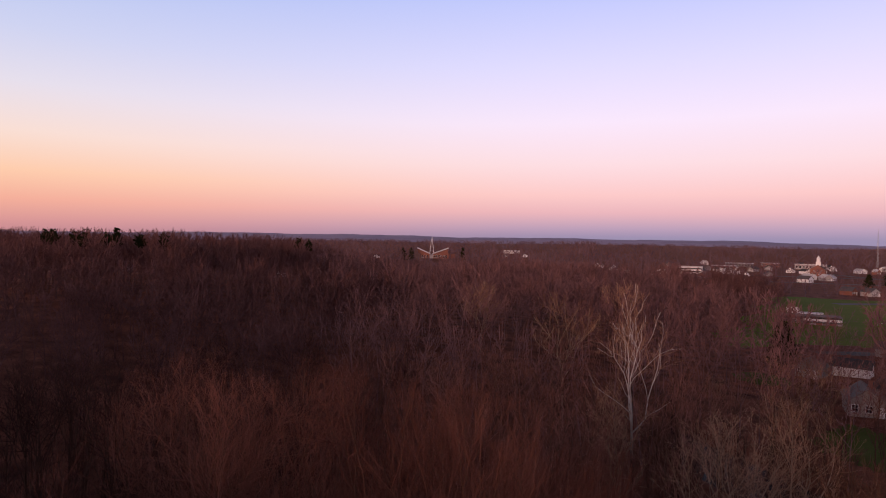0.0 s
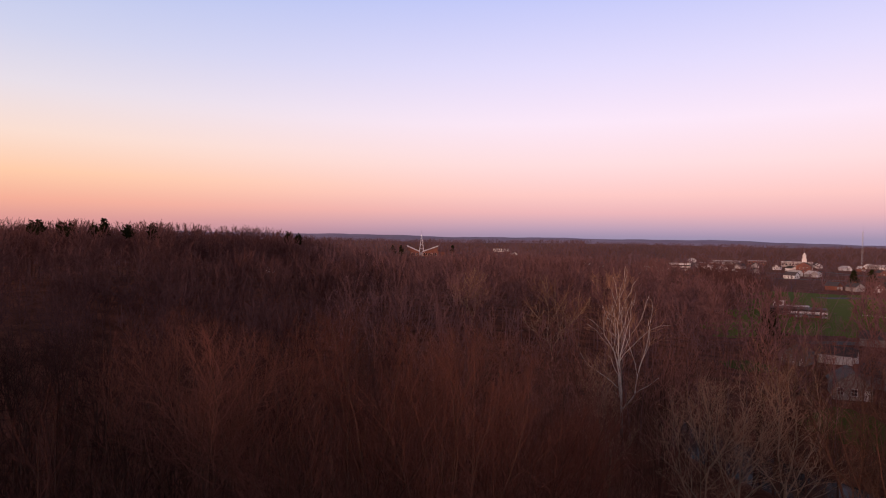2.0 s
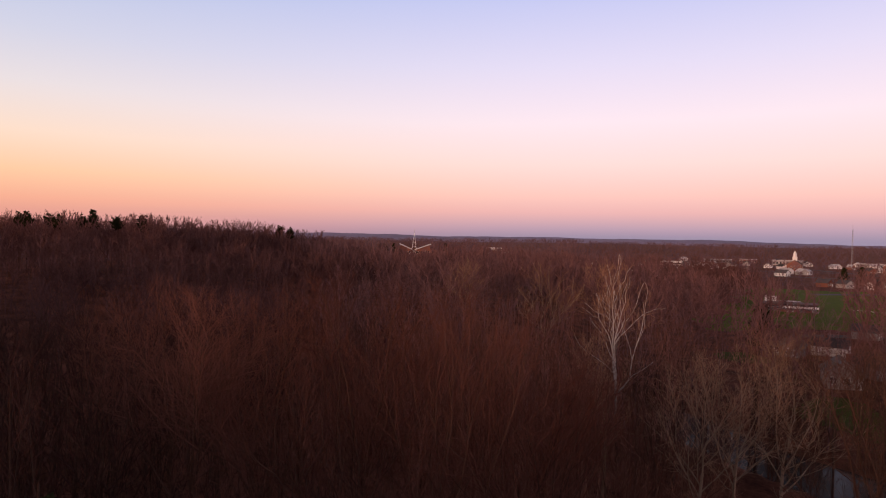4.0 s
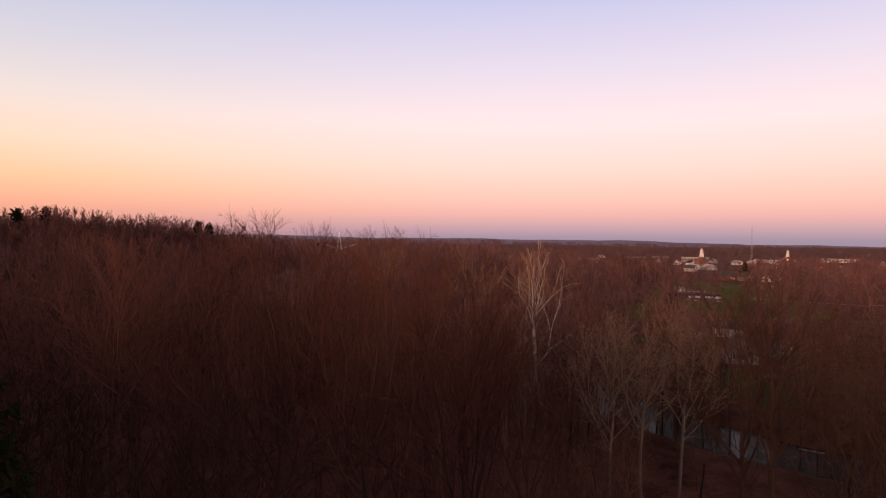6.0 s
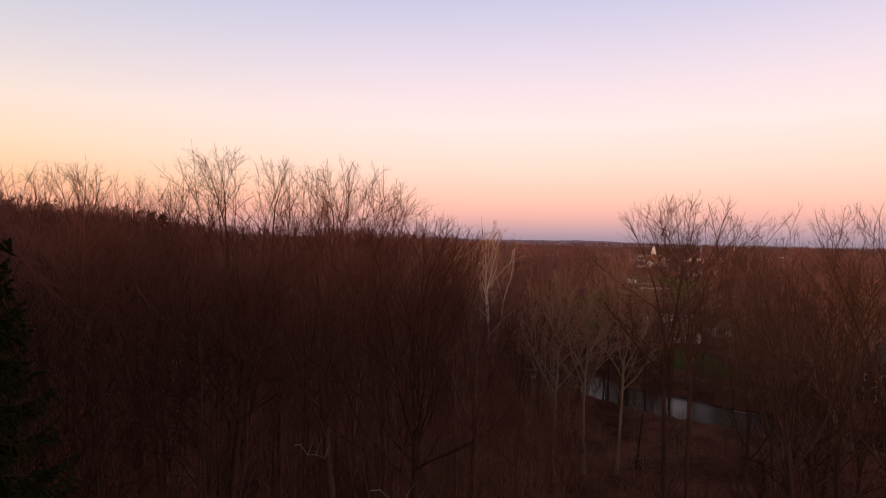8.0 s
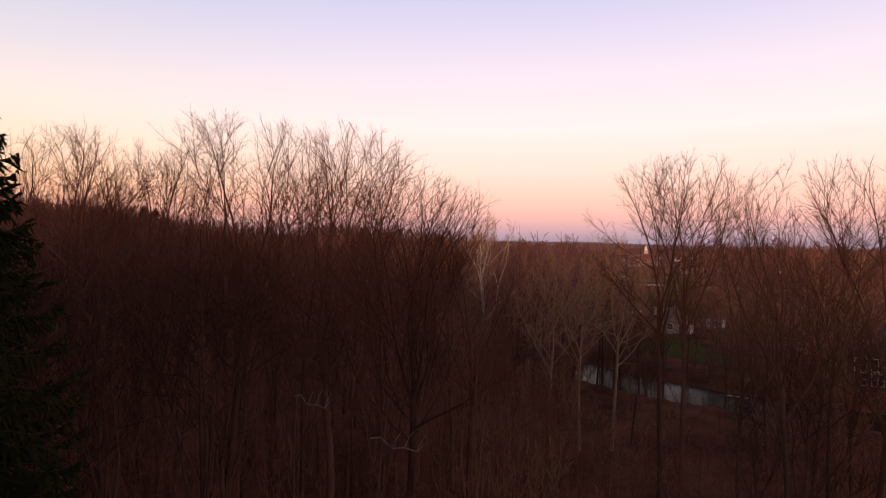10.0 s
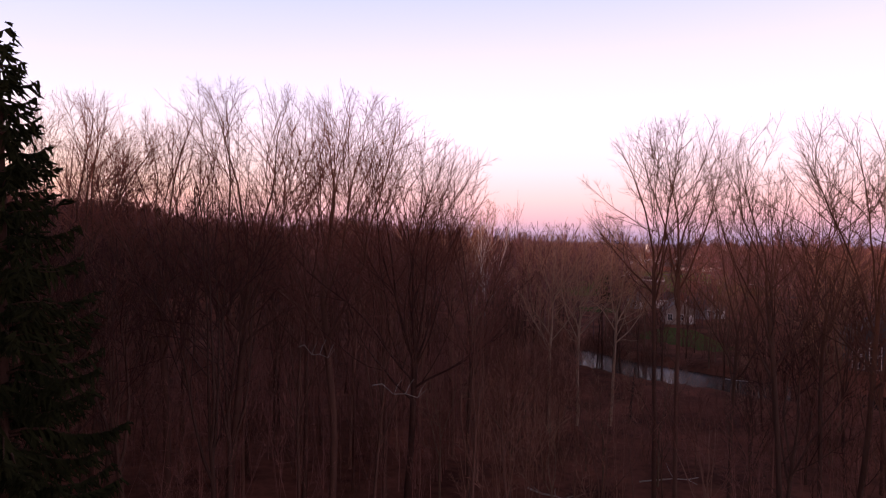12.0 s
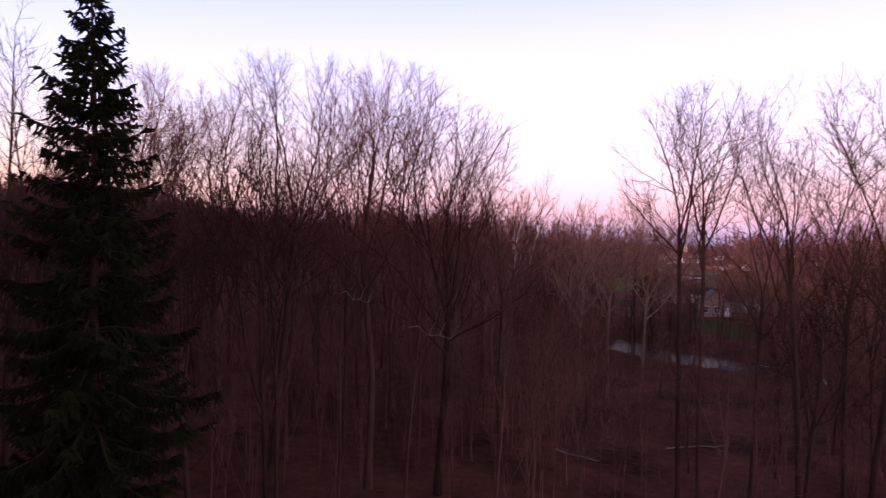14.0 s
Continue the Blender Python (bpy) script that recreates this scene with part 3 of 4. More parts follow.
for x, y, top, seed in ((-28, 132.6, 24.2, 19), (-8.1, 101, 25.0, 20), (2.3, 154, 24.0, 21), (3.2, 108, 26.2, 29)):
    specimen(x, y, top, 70, BARK_PALE if seed < 29 else BARK_WHITE, TWIG_TAN, "pale leafless sycamore rising out of the brown wood", seed, clear=0.42, stems=5, wide=0.95 if seed < 29 else 0.6, kids=(5, 7, 5, 2), fine=6.5, low=3, lean=(0.1, 0.65), thick=0.62 if seed < 29 else 0.95, least=0.5, crooked=0.19)
for x, y, top, seed in ((1.8, 33.5, 11.5, 71), (3.4, 24.6, 10.9, 72), (-2.6, 33.0, 12.0, 73), (8.2, 36.0, 10.5, 74), (12.5, 38.0, 11.0, 75)):
    specimen(x, y, top, 50 * seed, BARK_TAN, TWIG_TAN, "slender pale sapling with crooked branches under taller trees", seed, clear=0.36, stems=3, wide=1.0, kids=(3, 6, 4, 2), low=6, fine=1.3, lean=(0.2, 0.9), crooked=0.12, low_long=0.35)

# two low trees that carry bleached dead boughs, and a nest in the fork of the fanning tree
for x, y, top, at_z, way, seed in ((-5.2, 20.5, 16.0, 12.0, 1.0, 81), (-8.6, 21.5, 16.5, 13.4, 0.7, 82)):
    ob = specimen(x, y, top, 0, BARK, TWIG, "slim bare tree with a bleached dead bough hanging below its crown", seed, clear=0.62, stems=4, wide=0.8, kids=(3, 6, 4, 2), low=2, lean=(0.1, 0.6), thick=0.8, least=0.3)
    z = at_z - float(ground(x, y))
    curl = np.array([[0.05, 0, z], [0.5 * way, -0.2, z + 0.12], [1.0 * way, -0.3, z - 0.28], [1.5 * way, -0.3, z - 0.25], [2.0 * way, -0.25, z - 0.42], [2.4 * way, -0.2, z - 0.05]])
    spurs = [(curl[k:k + 1] + np.array([[0, 0, 0], [0.15 * way, 0.1, 0.35], [0.35 * way, 0.1, 0.62]]), np.array([0.018, 0.012, 0.006]), 4) for k in (2, 3, 4)]
    tri_part("dead_bough", *skin([(curl, np.linspace(0.03, 0.01, 6), 5)] + spurs), DEADWOOD, ob)
nest_rng = np.random.default_rng(6)
sticks = []
for _ in range(160):
    c = unit(nest_rng.normal(size=3)) * [0.17, 0.17, 0.12] * nest_rng.uniform(0.6, 1.0)
    w = unit(np.cross(c, nest_rng.normal(size=3))) * 0.13
    sticks.append((np.array([c - w, c + w]), np.array([0.016, 0.008]), 3))
nest = tri_part("squirrel_nest", *skin(sticks), BARK)
nest.location = (9.75, 26.75, 16.6)
tagged(nest, "ball of dry leaves and sticks in a tree fork", "nest")

# the stock from which the woods are copied
near_stock = [bare_tree(100 + k, 22.0, BARK_LIT, TWIG, RED, "trees of the wood", clear=c, stems=s, wide=w, kids=(3, 6, 5, 2), low=10, fine=2.0, thick=0.8, lean=(0.05, 0.4), low_long=0.16, least=0.35, crooked=0.09)
              for k, (c, s, w) in enumerate(((0.52, 4, 0.8), (0.48, 4, 0.8), (0.5, 5, 0.9), (0.46, 4, 0.74), (0.54, 4, 0.9), (0.48, 4, 0.84)))]
mid_stock = [bare_tree(200 + k, 22.0, BARK, TWIG_MAUVE, MAUVE, "trees of the wood", clear=c, stems=s, wide=w, kids=(3, 4, 4, 1), low=4, fine=4.6, lean=(0.1, 0.5), least=0.5)
             for k, (c, s, w) in enumerate(((0.38, 4, 0.82), (0.36, 4, 0.86), (0.4, 5, 0.9), (0.34, 4, 0.76), (0.4, 4, 0.84)))]
# darkened copies for both sides of the wood, in place of shade
shaded_stock = [bare_tree(250 + k, 22.0, BARK_DARK, TWIG_SHADED, "tall bare tree, its bark and dense twigs darkened for shade", "trees of the wood", clear=c, stems=s, wide=w, kids=(3, 5, 4, 1), low=5, fine=4.2, lean=(0.1, 0.5), least=0.45)
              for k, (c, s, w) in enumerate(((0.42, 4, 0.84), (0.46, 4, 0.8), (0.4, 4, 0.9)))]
tan_stock = [bare_tree(300 + k, 22.0, BARK_TAN, TWIG_TAN, "bare tree with yellowish-grey bark and pale twigs by the river", "trees along the river",
                       clear=c, stems=s, wide=w, kids=(3, 4, 4, 1), low=4, fine=4.2, lean=(0.1, 0.55), least=0.45) for k, (c, s, w) in enumerate(((0.35, 4, 0.82), (0.4, 5, 0.84), (0.3, 4, 0.78)))]
bank_stock = [bare_tree(350 + k, 22.0, BARK_DARK, TWIG_DULL, "slim dark-stemmed leafless tree at the water's edge", "trees along the river", clear=0.62, stems=3, wide=0.7, kids=(3, 4, 3, 0), low=3, fine=3.6, thick=1.9, lean=(0.1, 0.6), least=0.5)
              for k in range(2)]

HOUSES = [(46.5, 133, 5), (48, 167, 6.5), (58.5, 171.5, 6.5), (57, 143, 6), (57.5, 81.5, 7), (35.5, 77.6, 3), (80, 272, 16), (80, 205, 6)]
CLEAR = [(8, -6, 25.5), (-12.3, 9.4, 5.0), (-2, -4, 22)] + HOUSES
rng = np.random.default_rng(5)


def bearing(x, y):
    return math.degrees(math.atan2(x + 1.4, y + 6))


def gardens(x, y):
    """Open garden strips in front of the two houses that show across the river."""
    return (32.4 < bearing(x, y) < 35.6 and 40 < y < 82) or (18.2 < bearing(x, y) < 19.6 and 62 < y < 133)


def free(x, y, gap):
    if gardens(x, y):
        return False
    if river_gap(x, y) < 6.5 or on_field(x, y) or on_lawn(x, y):
        return False
    if any((x - a) ** 2 + (y - b) ** 2 < c * c for a, b, c in CLEAR):
        return False
    return all((x - a) ** 2 + (y - b) ** 2 > gap * gap for a, b in spots)


def scatter(tries, r0, r1, gap):
    """Places in a ring ahead of the bank where the wood stands."""
    out = []
    for _ in range(tries):
        r, a = math.sqrt(rng.uniform(r0 * r0, r1 * r1)), radians(rng.uniform(-62, 45))
        x, y = r * math.sin(a), r * math.cos(a) - 4
        if free(x, y, gap):
            spots.append((x, y))
            out.append((x, y))
    return out


def height_here(x, y):
    """Tree height: the wood is lower in the opening towards the river."""
    b, d = bearing(x, y), math.hypot(x + 1.4, y + 6)
    tall = (rng.uniform(15.5, 19.2) if b < 0 else rng.uniform(14, 17)) if d < 55 else rng.uniform(16, 19.5)
    if 2 < b < 15 and d < 56:
        tall = min(tall, rng.uniform(9, 14))
    elif 6 < b < 28 and d < 74:
        tall = rng.uniform(11, 17)
    if 7.5 < b < 25.5 and d < 82:
        tall = min(tall, max(4.0, 18 * (1 - d / 96) * rng.uniform(0.7, 1)))
    if 0.7 < b < 3.6 and d > 34:
        tall = min(tall, rng.uniform(8, 10.5))
    return tall


for x, y in scatter(2000, 25, 50, 3.5):
    tall = height_here(x, y)
    # outer bearings take the darkened stock to look shaded
    stock = tan_stock if (x > 6 and y > 30 and rng.random() < 0.12) else shaded_stock if not rng.uniform(-26, -12) < bearing(x, y) < rng.uniform(16, 26) else near_stock
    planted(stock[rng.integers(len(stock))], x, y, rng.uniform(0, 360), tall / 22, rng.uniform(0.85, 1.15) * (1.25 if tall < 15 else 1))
for x, y in scatter(2600, 50, 88, 4.3):
    tall = height_here(x, y)
    stock = tan_stock if (x > 8 and rng.random() < 0.4) else shaded_stock if not rng.uniform(-26, -14) < bearing(x, y) < rng.uniform(22, 32) else mid_stock
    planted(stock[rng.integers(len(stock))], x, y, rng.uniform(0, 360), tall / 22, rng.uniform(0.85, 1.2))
# rows of slender trees on both banks
for (ax, ay), (bx, by) in zip(RIVER[2:-2], RIVER[3:-1]):
    for k in range(16):
        u, off = rng.uniform(0, 1), rng.choice([-1, 1]) * rng.uniform(6.6, 11)
        ln = math.hypot(bx - ax, by - ay)
        x, y = ax + (bx - ax) * u - (by - ay) / ln * off, ay + (by - ay) * u + (bx - ax) / ln * off
        if free(x, y, 2.3) and y > 45:
            spots.append((x, y))
            planted(tan_stock[rng.integers(3)] if rng.random() < 0.55 else mid_stock[rng.integers(5)], x, y, rng.uniform(0, 360), (rng.uniform(8, 12) if bearing(x, y) < 11 and off > 0 else rng.uniform(9, 17) if off > 0 or bearing(x, y) > 25 else rng.uniform(4, 6.5)) / 22, 1.0)
for k in range(64):  # slim dark stems along the near water's edge
    u = rng.uniform(0, 1)
    (ax, ay), (bx, by) = RIVER[2 + k % 4], RIVER[3 + k % 4]
    ln, off = math.hypot(bx - ax, by - ay), rng.uniform(6.2, 8.2)
    x, y = ax + (bx - ax) * u + (by - ay) / ln * off, ay + (by - ay) * u - (bx - ax) / ln * off
    if x < 38 and not gardens(x, y) and all((x - a) ** 2 + (y - b) ** 2 > 0.8 for a, b in spots):
        spots.append((x, y))
        planted(bank_stock[k % 2], x, y, rng.uniform(0, 360), rng.uniform(7.5, 10.5) / 22)
for _ in range(110):  # slender trees that hide the upper reach of the river
    x, y = rng.uniform(2, 13), rng.uniform(60, 92)
    if 4.5 < bearing(x, y) < 9.5 and free(x, y, 1.9) and river_gap(x, y) < 26:
        spots.append((x, y))
        planted((tan_stock + mid_stock)[rng.integers(8)], x, y, rng.uniform(0, 360), rng.uniform(5, 7.5) / 22, 1.1)
for _ in range(210):  # trees on the far bank, before the houses
    d, b = rng.uniform(104, 140), radians(rng.uniform(14, 27))
    x, y = -1.4 + d * math.sin(b), d * math.cos(b) - 6
    if free(x, y, 3.0):
        spots.append((x, y))
        planted((tan_stock + mid_stock)[rng.integers(8)], x, y, rng.uniform(0, 360), rng.uniform(8, 12.5) / 22, 1.2)
for ob in near_stock + mid_stock + shaded_stock + tan_stock + bank_stock:
    gone(ob)


# ---- the wood beyond, too many trees to count ----
def stand(name, kinds, places, mat, label):
    """Many trees in one mesh; a place: x, y, height, width factor, turn, kind."""
    vs, fs, base = [], [], 0
    for x, y, tall, wide, spin, k in places:
        v, f = kinds[k]
        c, s = math.cos(spin), math.sin(spin)
        w = v @ np.array([[c, s, 0], [-s, c, 0], [0, 0, 1]]) * [tall * wide, tall * wide, tall] + [x, y, float(ground(x, y)) - 0.1]
        vs.append(w)
        fs.append(f + base)
        base += len(v)
    return tagged(tri_part(name, np.concatenate(vs), np.concatenate(fs), mat), label, "woods" if "woods" in name else "saplings", kind="stuff")


def unit_tree(seed, width=0.05, coarse=1.0, **how):
    """A simple tree of height 1 for the far woods; its outer shoots are slivers of the given width."""
    t, c = bare_tree_paths(seed, 22.0, **how)
    rng = np.random.default_rng(seed)
    heavy = t
    light = np.array([p[[0, -1]] for p, _, sides in c if sides == 3])
    v, f = skin([(p[[0, len(p) // 2, -1]], np.maximum(r[[0, len(p) // 2, -1]], 0.35 * width) * coarse, 3) for p, r, _ in heavy])
    o, tip = light[:, 0], light[:, 1]
    cross = np.cross(tip - o, rng.normal(size=o.shape))
    cross *= 0.5 * width / (np.linalg.norm(cross, axis=1)[:, None] + 1e-6)
    f = np.concatenate([f, len(v) + np.arange(3 * len(o)).reshape(-1, 3)])
    v = np.concatenate([v, np.stack([o - cross, o + cross, tip], 1).reshape(-1, 3)])
    return v / v[:, 2].max(), f


wood_kinds = [unit_tree(400 + k, 0.11 if k < 6 else 0.22, 1.0, clear=0.3 + 0.03 * (k % 6), stems=4 + k % 2, wide=1.05 + 0.05 * (k % 6), kids=(2, 5, 4, 1) if k < 6 else (2, 5, 3, 1), low=2, thick=0.7, lean=(0.12, 0.8), least=0.5) for k in range(12)]
clump_kinds = [unit_tree(500 + k, 0.42, 1.3, clear=0.2, stems=3, wide=1.15, kids=(1, 4, 3, 0), low=0, thick=0.9, lean=(0.2, 0.8), least=0.8) for k in range(6)]


def in_town(x, y):
    return (x > 20 + 0.05 * y) & (y > 420) & (y < 1000) & (x < 120 + 0.75 * y)


HILL_GREENS = [(-141, 148, 34.0), (-136, 153, 32.4), (-146, 150, 32.6), (-125, 229, 31.2), (-121, 231, 30.8), (-166, 150, 33.6), (-132, 158, 32.6), (-160, 152, 33.0), (-154, 150, 32.4), (-171, 152, 33.4)]
places = []
# out of view west and south of the bank, placed to block the glow
SHADE_BELTS = [(120, -52, -20, -36, -8), (360, -95, -36, -42, 2), (640, -125, 15, -95, -42), (840, -230, -96, -60, 50), (920, -100, -58, 2, 26)]
while len(places) < 920:  # unseen trees added as shade: up to that many, x and y from and to
    x0, x1, y0, y1 = next(belt[1:] for belt in SHADE_BELTS if len(places) < belt[0])
    x, y = rng.uniform(x0, x1), rng.uniform(y0, y1)
    if not any((x - p[0]) ** 2 + (y - p[1]) ** 2 < 4 for p in places):
        places.append((x, y, rng.uniform(21, 26.5) + (2 if x > -96 and y > -42 else 0), rng.uniform(0.9, 1.1), rng.uniform(0, 6.28), 12 + rng.integers(6)))
while len(places) < 2080:
    r, a = math.sqrt(rng.uniform(86 ** 2, 380 ** 2)), radians(rng.uniform(-54, 38))
    x, y = r * math.sin(a), r * math.cos(a)
    if gardens(x, y) or on_field(x, y) or on_lawn(x, y) or river_gap(x, y) < 7 or any((x - p) ** 2 + (y - q) ** 2 < c * c for p, q, c in HOUSES):
        continue
    if x > 40 and y > 150 and (rng.random() < 0.5 or 13.5 < bearing(x, y) < 19.5):
        continue
    places.append((x, y, (rng.uniform(14.5, 19.5) if x < -60 else rng.uniform(16, 22)) if r > 120 else rng.uniform(15, 19.5), rng.uniform(1.0, 1.35), rng.uniform(0, 6.28), rng.integers(6) + 6 * (r > 150)))
for k in range(300):  # the hill is densely wooded
    x, y = rng.uniform(-190, -60), rng.uniform(95, 250)
    places.append((x, y, rng.uniform(12, 16.5), rng.uniform(1.1, 1.5), rng.uniform(0, 6.28), 6 + rng.integers(6)))
for k in range(46):  # a dense grove at the western end of the playing field
    d, a = rng.uniform(285, 400), radians(rng.uniform(9.2, 14.0))
    places.append((d * math.sin(a), d * math.cos(a), rng.uniform(12, 16), rng.uniform(1.1, 1.4), rng.uniform(0, 6.28), 6 + rng.integers(6)))
for hx, hy, hr in HOUSES[:4] + HOUSES[7:]:  # bare garden trees in front of the riverside houses
    for k in range(12 if hy > 135 else 9):
        a = math.atan2(-hy, -hx) + rng.uniform(-0.8, 0.8)
        places.append((hx + (hr + k) * math.cos(a), hy + (hr + k) * math.sin(a), rng.uniform(6, 10) if hy > 135 else rng.uniform(4.5, 7.5), rng.uniform(1.0, 1.3), rng.uniform(0, 6.28), rng.integers(6)))
for x, y, top in HILL_GREENS:
    for k in range(5):
        a = math.atan2(-y, -x) + rng.uniform(-0.9, 0.9)
        p, q = x + (3.5 + 2.5 * k) * math.cos(a), y + (3.5 + 2.5 * k) * math.sin(a)
        places.append((p, q, top - 2.6 - 0.5 * k - float(ground(p, q)), rng.uniform(1.0, 1.3), rng.uniform(0, 6.28), rng.integers(6)))
# these take the darkened browns: western wood, unseen belts, field grove
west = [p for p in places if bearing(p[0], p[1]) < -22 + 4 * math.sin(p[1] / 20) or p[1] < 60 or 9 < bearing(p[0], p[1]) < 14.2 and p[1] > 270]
stand("bare_woods", wood_kinds + clump_kinds, west, WOODS_DARKENED, "dense leafless woods in early spring, darkened to look shaded")
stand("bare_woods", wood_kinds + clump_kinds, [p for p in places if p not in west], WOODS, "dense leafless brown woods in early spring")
OPEN = [(-222, 755, 62), (78, 600, 24), (256, 580, 24), (225, 425, 22), (268, 540, 18), (57, 630, 18), (240, 820, 24), (180, 596, 16)]
places = []
while len(places) < 2800:
    r, a = 370 + 1600 * rng.random() ** 1.3, radians(rng.uniform(-54, 38))
    x, y = r * math.sin(a), r * math.cos(a)
    if any((x - p) ** 2 + (y - q) ** 2 < s * s for p, q, s in OPEN) or on_field(x, y) or (in_town(x, y) and rng.random() < 0.1):
        continue
    k = 1.0 + 0.6 * float(smooth(600, 1500, r))
    low = 0.5 if -18.6 < math.degrees(a) < -13 and 560 < r < 850 else 0.42 if 130 < x < 340 and 380 < y < 570 else 0.8 if in_town(x, y) else 1.0
    places.append((x, y, low * rng.uniform(13, 19) * (1.05 if x < 0 else 0.85), k * rng.uniform(1.0, 1.5), rng.uniform(0, 6.28), rng.integers(6)))
while len(places) < 3120:  # bare street trees between the town's houses
    x, y = rng.uniform(30, 420), rng.uniform(430, 900)
    if in_town(x, y) and not any((x - p) ** 2 + (y - q) ** 2 < s * s for p, q, s in OPEN):
        places.append((x, y, rng.uniform(6, 11), rng.uniform(1.0, 1.4), rng.uniform(0, 6.28), rng.integers(6)))
stand("distant_woods", clump_kinds, places, WOODS_FAR, "purple-brown woods tinted for haze, reaching to the horizon")

# saplings and brush under the tall trees
sapling_kinds = [unit_tree(650 + k, 0.075, 0.8, clear=0.3, stems=3, wide=0.8, kids=(2, 5, 4, 1), low=5, thick=0.7, lean=(0.1, 0.6), least=0.7, low_long=0.3) for k in range(4)]
slim_dark, slim_tan = [], []
while len(slim_dark) + len(slim_tan) < 250:
    r, b = math.sqrt(rng.uniform(29 ** 2, 62 ** 2)), rng.uniform(-37, 33)
    x, y = -1.4 + r * math.sin(radians(b)), r * math.cos(radians(b)) - 6
    if 10.5 < b < 25 and r > 38 or gardens(x, y) or river_gap(x, y) < 6 or on_lawn(x, y) or math.hypot(x + 12.5, y - 9.4) < 6:
        continue
    (slim_tan if 0 < b < 17 else slim_dark).append((x, y, rng.uniform(5, 11), rng.uniform(0.8, 1.2), rng.uniform(0, 6.28), rng.integers(4)))
stand("saplings", sapling_kinds, slim_dark, SAPLING, "thin dark leafless saplings between the tall trunks")
stand("saplings", sapling_kinds, slim_tan, SAPLING_TAN, "thin tan leafless saplings in the opening towards the river")
brush_kinds = [unit_tree(600 + k, 0.16, 1.6, clear=0.14, stems=4, wide=0.9, kids=(2, 4, 2, 0), low=0, thick=0.5, lean=(0.1, 0.6), least=0.8) for k in range(4)]
places = []
while len(places) < 740:
    r, a = math.sqrt(rng.uniform(26 ** 2, 105 ** 2)), radians(rng.uniform(-60, 45))
    x, y = r * math.sin(a), r * math.cos(a) - 4
    if 11 < bearing(x, y) < 25 and r < 80 and len(places) >= 90 or gardens(x, y) or river_gap(x, y) < 5.8 or on_lawn(x, y) or any((x - p) ** 2 + (y - q) ** 2 < c * c for p, q, c in CLEAR):
        continue
    if len(places) > 620 and not (river_gap(x, y) < 9.5 and 4 < x < 48) or len(places) < 90 and r > 56 or len(places) >= 90 and r < 40:
        continue
    if len(places) < 90 and not -34 < bearing(x, y) < 22:
        continue
    places.append((x, y, rng.uniform(1, 2.6) if len(places) < 90 else rng.uniform(3, 8) if len(places) <= 620 else rng.uniform(3, 6), rng.uniform(0.8, 1.4), rng.uniform(0, 6.28), rng.integers(4)))
stand("brush", brush_kinds, places, BRUSH, "thin reddish saplings and brush on the woodland floor")


# ---- evergreens ----
def spruce_parts(seed, tall, reach, tiers, sprays, blade, droop=0.5, slim=0.82, bushy=1.0, skirt=0.06, fronds=2):
    """Trunk, and boughs in whorls that carry hanging sprays of needles; skirt: where the lowest boughs are."""
    rng = np.random.default_rng(seed)
    pts, _ = bent(rng, np.zeros(3), np.array([0, 0, 1.0]), tall, 10, 0.05, 0.01)
    trunk = [(pts, np.linspace(tall * 0.013, 0.02, 11), 8)]
    leaves = []
    for i in range(tiers):
        s = skirt + (0.99 - skirt) * (i + rng.uniform(0, 0.8)) / tiers
        z = s * tall
        long = reach * ((1 - s) / (1 - skirt) * 0.94) ** slim * rng.uniform(0.72, 1.18) + 0.12
        count = 5 if s < 0.92 else 4
        spin0 = rng.uniform(0, 6.28)
        for b in range(count):
            az = spin0 + b * 6.2832 / count + rng.uniform(-0.35, 0.35)
            ln = long * rng.uniform(0.7, 1.12)
            out = np.array([math.cos(az), math.sin(az), np.interp(s, [0, 0.3, 0.7, 1], [-0.25, 0.12, 0.75, 1.3])])
            root = np.array([0, 0, z + rng.uniform(-0.6, 0.6) * tall / tiers]) + np.array([pts[int(s * 10)][0], pts[int(s * 10)][1], 0])
            n = 6
            bp = [root]
            w = unit(out)
            for k in range(n):
                w = unit(w + [0, 0, (-0.16 if k < 3 else 0.15) * droop * 2])
                bp.append(bp[-1] + w * ln / n)
            bp = np.array(bp)
            trunk.append((bp, np.linspace(0.012 * ln + 0.012, 0.006, n + 1), 4))
            m = max(6, int(sprays * ln * np.interp(s, [0.35, 0.65], [1.5, 1.0])))
            for k in range(m):
                u = (k + rng.uniform(0, 1)) / m
                u = 0.12 + 0.88 * u
                j = min(int(u * n), n - 1)
                q = bp[j] + (bp[j + 1] - bp[j]) * (u * n - j)
                axis_way = unit(bp[j + 1] - bp[j])
                side_way = unit(np.cross(axis_way, [0, 0, 1])) * rng.choice([-1, 1])
                w3 = unit(axis_way * rng.uniform(0.2, 0.9) + side_way * rng.uniform(0.1, 0.9) + [0, 0, -rng.uniform(0.0, 1.6) * droop])
                l3 = (0.22 + 0.30 * ln ** 0.5 * (1.1 - u)) * rng.uniform(0.6, 1.2) * bushy
                mid = q + w3 * l3 * 0.5 + [0, 0, -0.04 * droop]
                end = q + w3 * l3 + [0, 0, -0.16 * l3 * droop]
                leaves.append((np.array([q, mid]), np.array([blade, blade * 0.8]), 3))
                leaves.append((np.array([mid, end]), np.array([blade * 0.8, 0]), 3))
                for c in range(fronds):
                    w5 = unit(w3 + rng.normal(size=3) * 0.55 + [0, 0, -0.35 * droop])
                    o = q + (end - q) * rng.uniform(0.15, 0.8)
